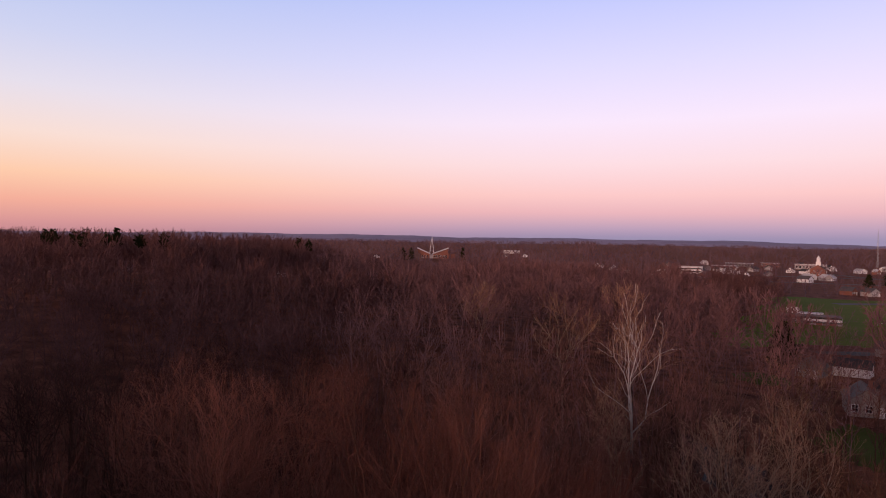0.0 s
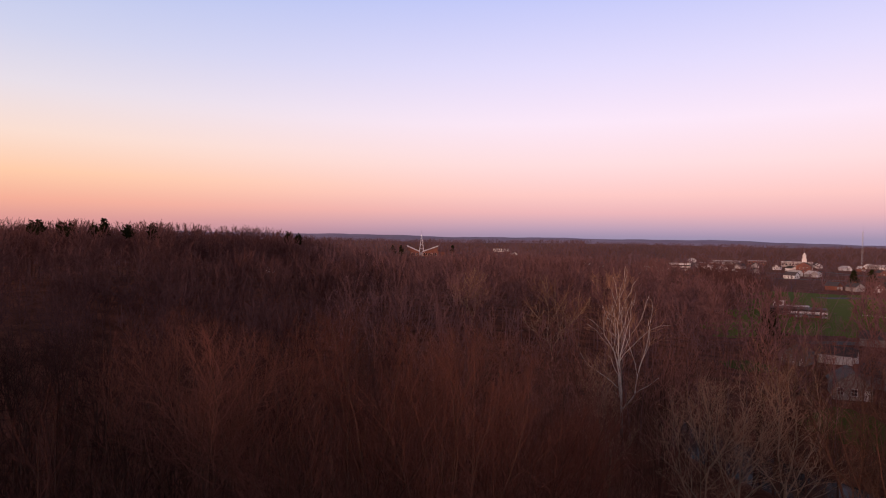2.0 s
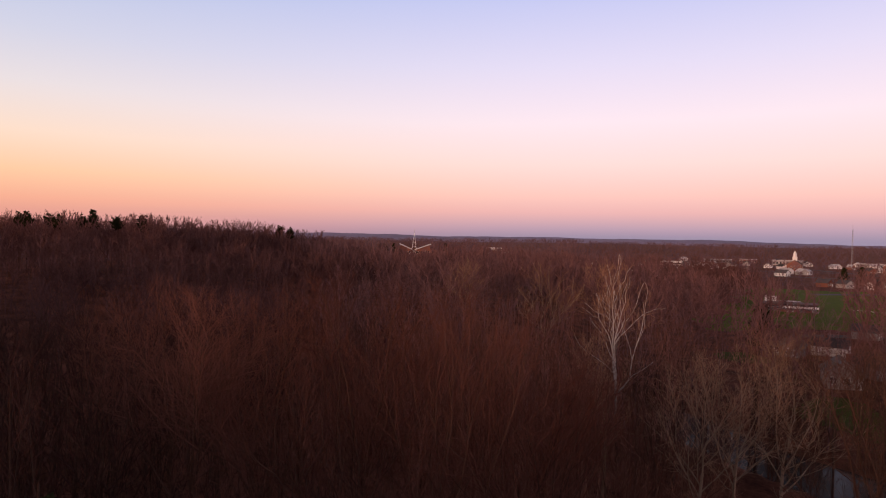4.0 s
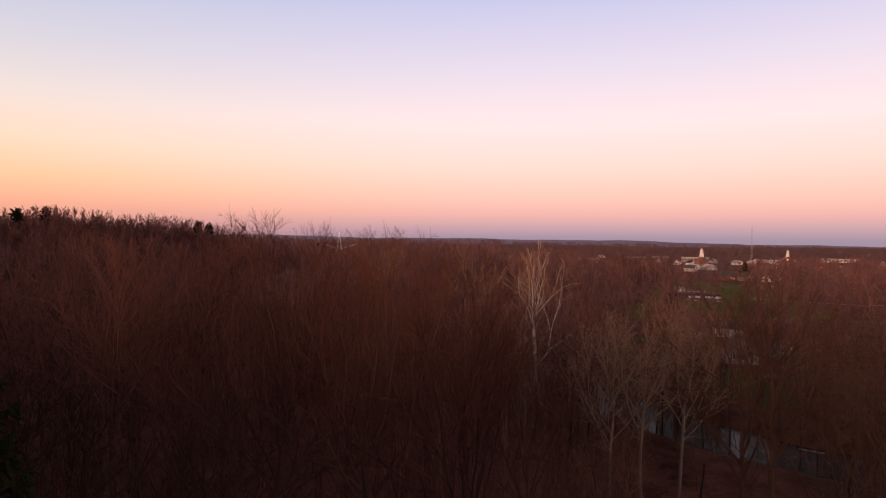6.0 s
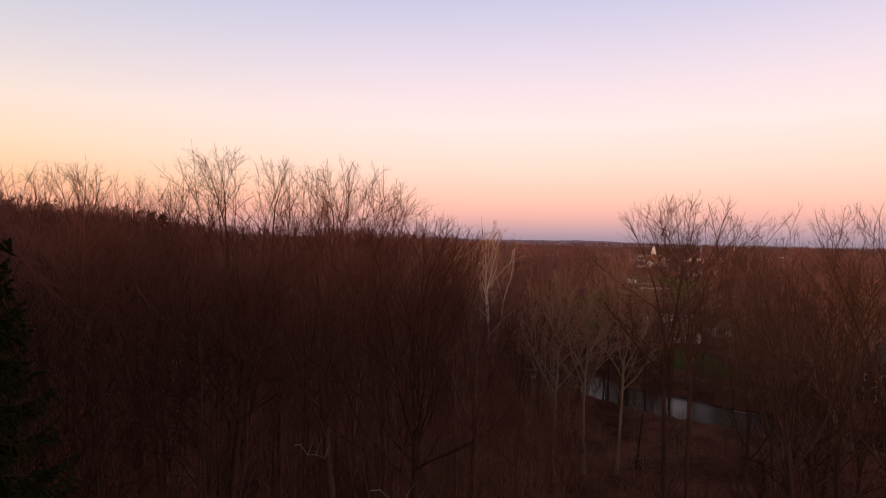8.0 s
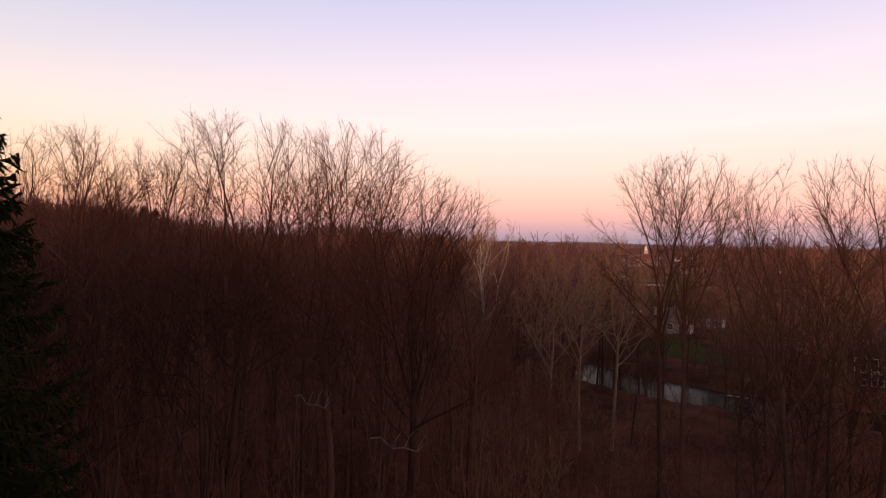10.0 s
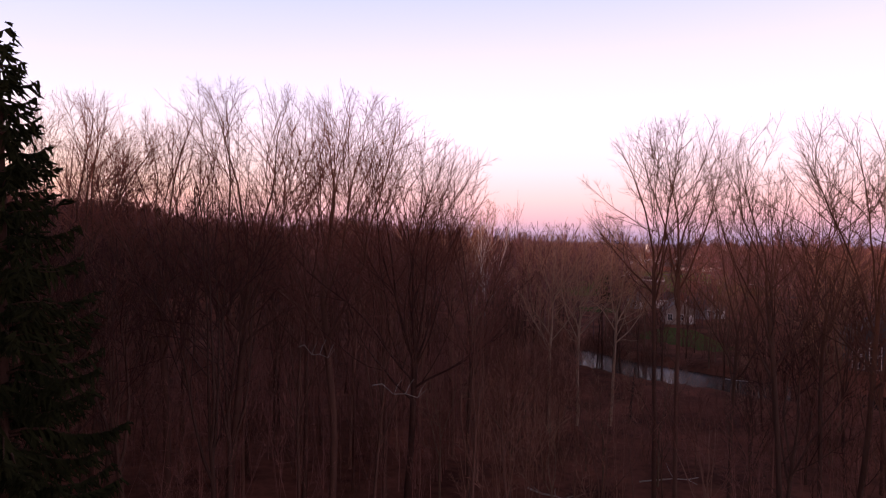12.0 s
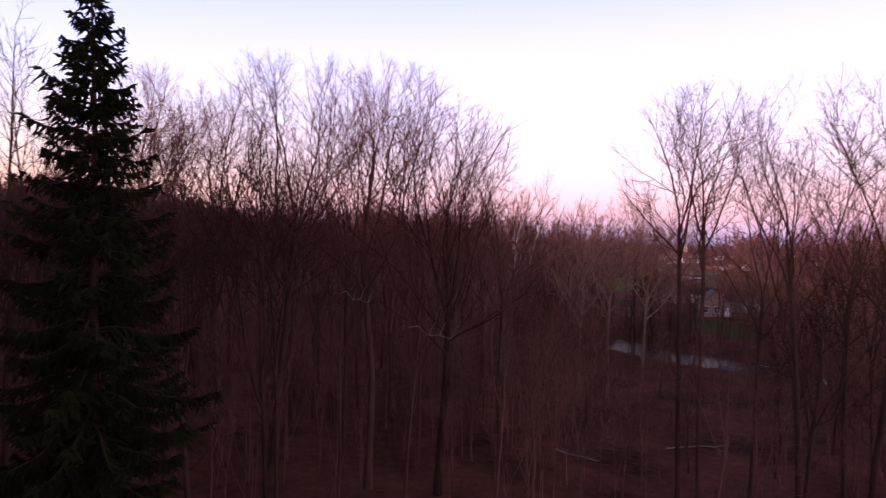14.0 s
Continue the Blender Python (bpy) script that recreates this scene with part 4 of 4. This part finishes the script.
                    leaves.append((np.array([o, o + w5 * l3 * rng.uniform(0.35, 0.7)]), np.array([blade * 0.9, 0]), 3))
    return skin(trunk), skin(leaves)


def evergreen(x, y, top, turn, label, seed, reach, tiers, sprays, blade, droop=0.5, group="", slim=0.82, bushy=1.0, skirt=0.06, fronds=2):
    z = float(ground(x, y))
    (tv, tf), (nv, nf) = spruce_parts(seed, top - z, reach, tiers, sprays, blade, droop, slim, bushy, skirt, fronds)
    ob = thing("spruce", x, y, z - 0.05, turn, label, "tree", group)
    tri_part("trunk", tv, tf, BARK_DARK, ob)
    tri_part("crown", nv, nf, NEEDLES, ob, smooth=False)
    return ob


evergreen(-12.6, 9.4, 23.4, 0, "tall dark green spruce with drooping boughs", 1, 4.7, 62, 15, 0.044, 0.9, slim=0.74, bushy=1.05, fronds=2)
for k, (x, y, top, reach) in enumerate((*((*g, 2.7) for g in HILL_GREENS), (45.9, 184, 11.2, 5.2),
                                       (105, 460, 9, 4.0), (190, 520, 10, 5.0), (212, 545, 10, 4.5), (-185, 800, 20, 8), (-255, 790, 19, 9), (-270, 800, 18, 8))):
    hill, near_one = k < len(HILL_GREENS), y == 184
    evergreen(x, y, top, 57 * k, "dark evergreen standing among bare trees", 30 + k, 0.8 * reach if hill else reach, 10 if hill else 18 if near_one else 14, 8.0 if hill else 12.0 if near_one else 1.4, 0.16 if hill else 0.2 if near_one else 0.5, 0.4,
              "evergreens", bushy=2.0, skirt=0.8 if hill else 0.05, slim=0.8 if hill else 0.5 if near_one else 0.7)


# ---- dead wood on the woodland floor ----
def fallen_log(x0, y0, x1, y1, r, lift, label):
    a, b = float(ground(x0, y0)), float(ground(x1, y1))
    rng = np.random.default_rng(int(abs(x0) * 7 + y0))
    line = np.array([[x0 + (x1 - x0) * k / 5, y0 + (y1 - y0) * k / 5, a + (b - a) * k / 5 + r * 0.8 + lift * k / 5] for k in range(6)])
    line[1:-1] += rng.normal(size=(4, 3)) * [0.12, 0.12, 0.03]
    snags = []
    for k in (2, 3, 4):
        way = unit(rng.normal(size=3) + [0, 0, 0.8])
        snags.append((np.array([line[k], line[k] + way * 0.7, line[k] + way * 1.3 + [0.1, 0, 0]]), np.array([r * 0.4, r * 0.3, r * 0.12]), 4))
    v, f = skin([(line, np.linspace(r, 0.5 * r, 6), 7)] + snags)
    mid = line.mean(0)
    ob = tri_part("fallen_log", v - [mid[0], mid[1], a], f, DEADWOOD)
    ob.location = (mid[0], mid[1], a)
    return tagged(ob, label, "log", "fallen logs")


fallen_log(3.2, 36.0, 5.8, 33.6, 0.075, 0.3, "bleached fallen trunk on brown leaves")
fallen_log(11.4, 38.6, 15.4, 38.2, 0.06, 0.5, "long fallen branch lying on brush")


def snag(x, y, tall, label):
    z = float(ground(x, y))
    rng = np.random.default_rng(9)
    pts, _ = bent(rng, np.zeros(3), unit(np.array([0.12, 0, 1.0])), tall, 5, 0.0, 0.05)
    ob = tri_part("dead_stump", *skin([(pts, np.linspace(0.14, 0.07, 6), 7), (np.array([pts[3], pts[3] + [0.3, 0.1, 0.4]]), np.array([0.05, 0]), 4)]), BARK_WHITE)
    ob.location = (x, y, z - 0.05)
    return tagged(ob, label, "tree stump")


snag(14.5, 52.7, 5.2, "broken pale dead stem without a crown")


# ---- buildings ----
def window_part(parent, x, z, w, h, y, way=-1, mat=WHITE, muntins=True):
    """A framed window on a wall that faces -y (way -1) or +y; returns the window part, its pane below it."""
    a, b = sorted((y, y + way * 0.10))
    t = 0.09
    bars = [box(x - w / 2, x + w / 2, a, b, z, z + t), box(x - w / 2, x + w / 2, a, b, z + h - t, z + h),
            box(x - w / 2, x - w / 2 + t, a, b, z + t, z + h - t), box(x + w / 2 - t, x + w / 2, a, b, z + t, z + h - t)]
    if muntins:
        bars += [box(x - 0.03, x + 0.03, a, b, z + t, z + h - t), box(x - w / 2 + t, x - 0.03, a, b, z + h / 2 - 0.03, z + h / 2 + 0.03),
                 box(x + 0.03, x + w / 2 - t, a, b, z + h / 2 - 0.03, z + h / 2 + 0.03)]
    ob = part("window", joined(*bars), mat, parent)
    p, q = sorted((y + way * 0.02, y + way * 0.05))
    part("pane", box(x - w / 2 + t, x + w / 2 - t, p, q, z + t, z + h - t), GLASS, ob)
    return ob


def gable(w, d, h, rise, over=0.35):
    """Gable roof slab with its ridge along y, on walls of height h."""
    e, t = w / 2 + over, 0.22
    k = rise / (w / 2)
    return prism([(-e, h - over * k), (0, h + rise), (e, h - over * k), (e, h - over * k + t), (0, h + rise + t), (-e, h - over * k + t)], -d / 2 - over, d / 2 + over)


def house(x, y, turn, w, d, h, rise, wall_mat, roof_mat, label, windows=((-1, 1.0, 1.1, 1.4),), chimney=True, category="house", name="house", door=True, cross=False):
    """A gabled house whose gable end faces -y in its own axes."""
    ob = thing(name, x, y, float(ground(x, y)) - 0.15, turn, label, category)
    part("wall", prism([(-w / 2, 0), (w / 2, 0), (w / 2, h), (0, h + rise - 0.02), (-w / 2, h)], -d / 2, d / 2), wall_mat, ob)
    roof = part("roof", gable(w, d, h, rise), roof_mat, ob)
    if chimney:
        part("chimney", box(w * 0.12, w * 0.12 + 0.7, d * 0.1, d * 0.1 + 0.7, h + rise * 0.4, h + rise + 0.9), BRICK, roof)
    for wx, wz, ww, wh in windows:
        window_part(ob, wx, wz, ww, wh, -d / 2)
    if door:
        part("door", box(w * 0.28, w * 0.28 + 0.95, -d / 2 - 0.08, -d / 2 - 0.01, 0.15, 2.2), WHITE, ob)
    if cross:
        part("porch", joined(box(-w / 2, w / 2, -d / 2 - 2, -d / 2, 2.4, 2.6), *[box(px, px + 0.15, -d / 2 - 1.95, -d / 2 - 1.8, 0, 2.4) for px in (-w / 2, -0.07, w / 2 - 0.15)]), WHITE, ob)
    return ob


two = ((-2.0, 1.0, 1.1, 1.4), (0.2, 1.0, 1.1, 1.4), (-1.2, 3.8, 1.0, 1.3), (1.2, 3.8, 1.0, 1.3))
house(46.5, 131.5, -12, 6.2, 8.0, 3.0, 2.3, CREAM, ROOF_GREY, "small cream gabled house across the river", two[:2])
house(48, 167, -35, 5.2, 6.5, 2.8, 2.1, SIDING, ROOF_GREY, "grey gabled house with a pale roof among bare trees", two[:2])
house(58.5, 171.5, 62, 5.0, 8, 2.6, 1.6, WHITE, SHINGLE, "low white gabled house among bare trees", two[:2])
house(57, 143, 20, 5.5, 7.5, 2.8, 2.1, SIDING, SHINGLE, "grey house with a hipped porch near the river", two[:2])
house(80, 205, 60, 5.5, 7, 2.6, 1.8, SIDING, SHINGLE, "low grey cottage at the edge of the playing field", two[:2])

# dark house with tall white window grids on the far bank
lodge = thing("house", 57.5, 81.5, float(ground(57.5, 81.5)) - 0.15, -28, "dark-stained riverside house with tall white-framed windows", "house")
part("wall", prism([(-5, 0), (5, 0), (5, 4.6), (0, 7.4), (-5, 4.6)], -5, 5), DARK_SIDING, lodge)
part("roof", gable(10, 10, 4.6, 2.8), SHINGLE, lodge)
for wx in (-3.4, -1.5):
    for wz in (0.6, 2.5):
        window_part(lodge, wx, wz, 1.45, 1.75, -5)
window_part(lodge, 1.6, 1.0, 1.2, 1.4, -5)
part("door", box(3.0, 3.95, -5.08, -5.01, 0.15, 2.2), WHITE, lodge)

# white board on posts at the water's edge
dock = thing("landing_rail", 35.5, 77.6, float(ground(35.5, 77.6)), -30, "white board rail on two posts at the water's edge", "railing")
part("board", box(-1.35, 1.35, -0.06, 0.06, 0.85, 1.05), WHITE, dock)
for px in (-1.2, 1.2):
    part("post", box(px - 0.06, px + 0.06, 0.065, 0.185, -0.6, 1.0), WHITE, dock)

# ball field: grandstand, press box and dugout
stand_at = thing("grandstand", 82, 278, float(ground(82, 278)) - 0.1, -12, "low grandstand with a dark roof and white front panels", "grandstand")
part("roof", prism([(-13, 3.3), (9, 3.3), (9, 3.55), (-13, 3.55)], -4, 4), ROOF_GREY, stand_at)
part("back_wall", box(-13, 9, 3.6, 3.8, 0, 3.3), DARK_SIDING, stand_at)
for k in range(2, 8):
    part("panel", box(-8.9 + 2.23 * k, -6.72 + 2.23 * k, -4.0, -3.9, 1.6, 2.5), WHITE, stand_at)
    part("panel", box(-8.9 + 2.23 * k, -6.8 + 2.23 * k, -4.0, -3.9, 0.1, 0.9), SIDING if k % 2 else BRICK, stand_at)
for k in range(9):
    part("post", box(-9 + 2.23 * k, -8.9 + 2.23 * k, -3.95, -3.8, 0, 3.3), STEEL, stand_at)
for k in range(3):
    part("bench", box(-8.6, 8.6, -2.5 + 1.9 * k, -1.7 + 1.9 * k, 0.4 + 0.5 * k, 0.5 + 0.5 * k), STEEL, stand_at)
board = thing("scoreboard", 78, 294, float(ground(78, 294)), -14, "white scoreboard with dark figures on two posts", "scoreboard")
part("board", box(-2.4, 2.4, -0.15, 0.15, 2.6, 5.0), WHITE, board)
for k in range(3):
    part("figure", box(-1.5 + 1.2 * k, -1.1 + 1.2 * k, -0.19, -0.155, 3.3, 4.2), DARK_SIDING, board)
for px in (-1.8, 1.8):
    part("post", box(px - 0.1, px + 0.1, 0.155, 0.35, 0, 4.8), STEEL, board)
shed = thing("shed", 85, 296, float(ground(85, 296)), -12, "long white field shed with a flat roof", "shed")
part("wall", box(-5, 5, -2, 2, 0, 2.6), WHITE, shed)
part("roof", box(-5.3, 5.3, -2.3, 2.3, 2.6, 2.8), ROOF_PALE, shed)
part("door", box(-0.5, 0.5, -2.06, -2.01, 0.05, 2.1), DARK_SIDING, shed)


def fence(points, label):
    ob = thing("fence", *points[0], 0, 0, label, "fence")
    ox, oy = points[0]
    for (ax, ay), (bx, by) in zip(points, points[1:]):
        n = max(1, int(math.hypot(bx - ax, by - ay) / 6))
        for k in range(n):
            x, y = ax + (bx - ax) * k / n, ay + (by - ay) * k / n
            x2, y2 = ax + (bx - ax) * (k + 1) / n, ay + (by - ay) * (k + 1) / n
            z, z2 = float(ground(x, y)), float(ground(x2, y2))
            part("post", tube((x - ox, y - oy, z), (x - ox, y - oy, z + 1.3), 0.06, 0.06, 6), STEEL, ob)
            part("rail", tube((x - ox, y - oy, z + 1.2), (x2 - ox, y2 - oy, z2 + 1.2), 0.07, 0.07, 5), WHITE, ob)


fence([(105, 280), (135, 262), (175, 258), (230, 268)], "white rail fence round the ball field")

# town: long white office block with window bands
office = thing("office_block", 79, 622, float(ground(79, 622)), -10, "white flat-roofed office block with dark window bands", "building")
part("wall", box(-10, 10, -4, 4, 0, 8.4), WHITE, office)
for s in range(3):
    band = part("window_band", box(-9.6, 9.6, -4.12, -4.01, 1.0 + 2.7 * s, 2.1 + 2.7 * s), DARK_SIDING, office)
    for k in range(8):
        part("pane", box(-9.5 + 2.4 * k, -7.4 + 2.4 * k, -4.18, -4.125, 1.1 + 2.7 * s, 2.0 + 2.7 * s), GLASS, band)
part("roof", box(-10.5, 10.5, -4.5, 4.5, 8.4, 9.0), ROOF_PALE, office)
part("porch", prism([(-2.6, 2.4), (2.6, 2.4), (0, 4.6)], -6.5, -4.2), WHITE, office)


def low_block(x, y, turn, w, d, h, wall_mat, roof_mat, label, bays):
    ob = thing("low_building", x, y, float(ground(x, y)) - 0.1, turn, label, "building")
    part("wall", box(-w / 2, w / 2, -d / 2, d / 2, 0, h), wall_mat, ob)
    part("roof", box(-w / 2 - 0.4, w / 2 + 0.4, -d / 2 - 0.4, d / 2 + 0.4, h, h + 0.5), roof_mat, ob)
    for k in range(bays):
        window_part(ob, -w / 2 + (k + 0.5) * w / bays, h * 0.3, w / bays * 0.6, h * 0.4, -d / 2, muntins=False)
    return ob


low_block(58, 640, -5, 20, 8, 4.1, WHITE, ROOF_PALE, "low white commercial building with a flat roof", 6)
low_block(172, 880, -8, 33, 11, 4.5, SIDING, ROOF_PALE, "long pale flat-roofed school building", 9)
low_block(245, 840, -14, 34, 11, 6.0, SIDING, ROOF_PALE, "long pale flat-roofed building beyond the trees", 9)
low_block(140, 800, -6, 27, 10, 3.8, BRICK, ROOF_PALE, "low brick building with a pale roof", 7)
low_block(215, 905, -12, 22, 10, 4.5, BRICK, ROOF_PALE, "low brick building with a pale roof", 6)
low_block(330, 820, -20, 30, 11, 4.5, SIDING, ROOF_PALE, "long pale flat-roofed building beyond the trees", 8)
low_block(460, 900, -20, 38, 13, 4.5, WHITE, ROOF_PALE, "long white warehouse with a flat roof", 8)
low_block(310, 560, -25, 26, 8, 3.8, SIDING, SHINGLE, "low building with a dark roof by the road", 7)
low_block(-170, 1150, 8, 30, 11, 5.2, WHITE, ROOF_PALE, "white flat-roofed building far off in the woods", 8)

rng = np.random.default_rng(21)
for k, (x, y, turn, w, mat, roof_mat) in enumerate((
        (8, 700, 20, 10, WHITE, SHINGLE), (-6, 745, -30, 11, WHITE, SHINGLE), (20, 600, 10, 9, SIDING, ROOF_PALE), (40, 585, 70, 9, WHITE, SHINGLE), (112, 560, 30, 10, SIDING, SHINGLE),
        (176, 610, 35, 12, WHITE, ROOF_PALE), (190, 602, -35, 12, WHITE, ROOF_PALE), (150, 640, 0, 10, SIDING, SHINGLE), (205, 720, 20, 12, WHITE, SHINGLE), (120, 720, 15, 12, WHITE, SHINGLE),
        (160, 436, 20, 10, SIDING, SHINGLE), (172, 430, -30, 9, WHITE, SHINGLE), (150, 442, 40, 9, BRICK, SHINGLE), (182, 446, 10, 10, SIDING, SHINGLE), (300, 700, 20, 12, SIDING, SHINGLE),
        (350, 660, -20, 12, SIDING, SHINGLE), (400, 640, 30, 12, WHITE, SHINGLE), (420, 700, 0, 12, SIDING, SHINGLE), (270, 760, 20, 12, WHITE, ROOF_PALE), (330, 600, 60, 11, SIDING, SHINGLE),
        (-130, 1020, 20, 14, WHITE, SHINGLE), (-160, 1010, -10, 12, SIDING, SHINGLE), (-330, 860, 0, 12, WHITE, SHINGLE), (-255, 430, 20, 10, WHITE, SHINGLE), (-243, 424, -15, 9, WHITE, SHINGLE),
        (-225, 380, 30, 10, SIDING, SHINGLE), (-180, 330, 60, 11, SIDING, SHINGLE), (520, 720, 10, 13, WHITE, SHINGLE), (560, 760, 40, 12, SIDING, SHINGLE), (480, 640, 5, 13, SIDING, SHINGLE))):
    house(x, y, turn, w * 0.66, w * 0.85, 3.0, 2.3, mat, roof_mat, "white gabled town house" if mat is WHITE else "brick gabled town house" if mat is BRICK else "beige gabled town house", two[:2], chimney=k % 2 == 0)

taken = [(78, 620), (209, 694), (258, 600), (270, 560), (228, 446)]
for k in range(34):
    x, y = 0.0, 0.0
    while not in_town(x, y) or any(math.hypot(x - p, y - q) < 24 for p, q in taken):
        y = rng.uniform(480, 930)
        x = rng.uniform(20, 0.62 * y)
    taken.append((x, y))
    mat = (WHITE, SIDING, SIDING, WHITE, BRICK)[k % 5]
    w = rng.uniform(5, 8)
    house(x, y, rng.uniform(-50, 50), w, w * 1.25, 3.2, 2.5, mat, (SHINGLE, ROOF_PALE)[k % 3 == 0], "white gabled town house" if mat is WHITE else "brick gabled town house" if mat is BRICK else "beige gabled town house",
          two[:2], chimney=k % 2 == 0)


def cupola(parent, z, size, tall):
    """A stepped white lantern with a pointed cap."""
    c = part("cupola", joined(box(-size, size, -size, size, z, z + tall * 0.34), box(-size * 1.12, size * 1.12, -size * 1.12, size * 1.12, z + tall * 0.34, z + tall * 0.38),
                              tube((0, 0, z + tall * 0.38), (0, 0, z + tall * 0.68), size * 0.85, size * 0.75, 8)), WHITE, parent)
    part("cap", tube((0, 0, z + tall * 0.685), (0, 0, z + tall), size * 0.9, 0.05, 8), WHITE, c)
    part("finial", tube((0, 0, z + tall * 0.98), (0, 0, z + tall * 1.15), 0.08, 0.03, 6), STEEL, c)


hall = house(209, 694, -20, 13, 20, 6.5, 4.2, BRICK, SHINGLE, "brick hall with a tall white cupola", ((-4.4, 1.2, 1.3, 2.0), (-1.5, 1.2, 1.3, 2.0), (1.5, 1.2, 1.3, 2.0), (-3, 4.2, 1.2, 1.6), (0, 4.2, 1.2, 1.6), (3, 4.2, 1.2, 1.6)), chimney=False, category="hall", name="town_hall")
cupola(hall, 9.8, 2.1, 10.5)
court = house(258, 600, -24, 15, 17, 9.4, 4.6, BRICK, SHINGLE, "red brick courthouse with a white-trimmed gable and cupola",
              tuple((wx, wz, 1.3, 2.3) for wz in (1.2, 5.4) for wx in (-5.7, -3.4, -1.1, 1.2, 3.5)), chimney=False, category="courthouse", name="courthouse")
part("gable_trim", prism([(-7.8, 9.2), (0, 13.9), (7.8, 9.2), (7.8, 9.7), (0, 14.5), (-7.8, 9.7)], -9.2, -8.9), WHITE, court)
part("round_window", tube((0, -8.6, 11.2), (0, -8.51, 11.2), 0.9, 0.9, 14), WHITE, court)
cupola(court, 13.2, 1.3, 7.2)
barn = house(270, 560, -28, 10.5, 15, 5.6, 3.6, BARN_RED, BARN_RED, "dark red barn-like building with a large dark doorway", (), chimney=False, category="barn", name="barn", door=False)
part("doorway", prism([(-2.6, 0.2), (2.6, 0.2), (2.6, 3.8), (0, 5.6), (-2.6, 3.8)], -7.62, -7.53), DARK_SIDING, barn)
part("door_trim", prism([(-3, 3.9), (0, 6.0), (3, 3.9), (3, 4.3), (0, 6.5), (-3, 4.3)], -7.7, -7.63), WHITE, barn)

# open pavilion with a white hipped roof
pav = thing("pavilion", 228, 446, float(ground(228, 446)), -26, "open pavilion with a white hipped roof", "pavilion")
part("roof", ([(-9, -7, 3.4), (9, -7, 3.4), (9, 7, 3.4), (-9, 7, 3.4), (-2.5, 0, 7.2), (2.5, 0, 7.2)], [(0, 1, 5, 4), (1, 2, 5), (2, 3, 4, 5), (3, 0, 4), (3, 2, 1, 0)]), ROOF_PALE, pav)
for px in (-8, -2.7, 2.7, 8):
    for py in (-6, 6):
        part("post", box(px - 0.15, px + 0.15, py - 0.15, py + 0.15, 0, 3.38), WHITE, pav)
part("slab", box(-9, 9, -7, 7, -0.3, 0.06), STONE, pav)

# modern church: two roof blades rising outwards from a low middle, and a slender spire
church = thing("church", -233, 812, float(ground(-233, 812)) + 3, 15, "modern brick church with rising white roof blades and a spire", "church")
part("wall", box(-14, -2, -8, 10, 0, 7), BRICK, church)
part("wall", box(3, 24, -8, 10, 0, 7), BRICK, church)
part("wall", box(-2, 3, -6, 10, 0, 5), SIDING, church)
part("wall", box(16, 34, -4, 12, 0, 6), BRICK, church)
part("roof", prism([(-19, 13.6), (-1, 5.8), (-1, 6.8), (-19, 14.6)], -10, 8), ROOF_PALE, church)
part("roof", prism([(2, 5.8), (24, 13.8), (24, 14.8), (2, 6.8)], -10, 8), ROOF_PALE, church)
part("gable_wall", prism([(-18, 7), (-3.5, 7), (-18, 12.9)], -7, 6), BRICK, church)
part("gable_wall", prism([(6, 7), (23, 7), (23, 13.1)], -7, 6), BRICK, church)
spire = part("spire", joined(*[tube((a * 3.4 + 1, b * 3.4, 3), (1, 0, 30), 0.4, 0.16, 6) for a in (-1, 1) for b in (-1, 1)]), WHITE, church)
part("spire_band", joined(*[box(1 - r, 1 + r, -r, r, z, z + 0.35) for r, z in ((2.5, 10), (1.8, 15.5), (1.1, 21))]), WHITE, spire)
part("cross_bar", joined(tube((1, 0, 29), (1, 0, 35), 0.16, 0.10, 6), box(0, 2, -0.1, 0.1, 32, 32.3)), STEEL, spire)
for k in range(6):
    window_part(church, 4.8 + 3.2 * k, 1.0, 2.0, 3.6, -8, muntins=False)
for k in range(3):
    window_part(church, -12 + 3.4 * k, 1.0, 2.0, 3.6, -8, muntins=False)

# lattice radio mast
mast = thing("radio_mast", 281, 746, float(ground(281, 746)), 0, "slender grey lattice radio mast", "mast")
for k in range(3):
    a = radians(120 * k)
    part("leg", tube((1.0 * math.cos(a), 1.0 * math.sin(a), 0), (0.5 * math.cos(a), 0.5 * math.sin(a), 44), 0.10, 0.07, 6), STEEL, mast)
for k in range(14):
    z = 1.5 + 3.0 * k
    r = 1.0 - 0.5 * z / 44
    c = [(r * math.cos(radians(120 * j)), r * math.sin(radians(120 * j)), z) for j in range(3)]
    part("brace", joined(*[tube(c[j], (c[(j + 1) % 3][0], c[(j + 1) % 3][1], z + 2.2), 0.06, 0.06, 4) for j in range(3)]), STEEL, mast)
part("antenna", tube((0, 0, 43), (0, 0, 49), 0.10, 0.05, 6), STEEL, mast)


def street_lamp(x, y, lit):
    ob = thing("street_lamp", x, y, float(ground(x, y)), 0, "lit street lamp on a steel pole" if lit else "unlit street lamp on a steel pole", "street lamp", "street lamps")
    part("pole", tube((0, 0, 0), (0, 0, 8), 0.14, 0.09, 8), STEEL, ob)
    part("arm", tube((0, 0, 7.9), (0, -1.8, 8.3), 0.07, 0.06, 6), STEEL, ob)
    part("head", box(-0.35, 0.35, -2.4, -1.5, 8.15, 8.45), LAMP_LIT if lit else STEEL, ob)


for x, y, lit in ((279, 595, True), (250, 560, False), (256, 500, False), (120, 662, False), (200, 648, False), (330, 472, False)):
    street_lamp(x, y, lit)
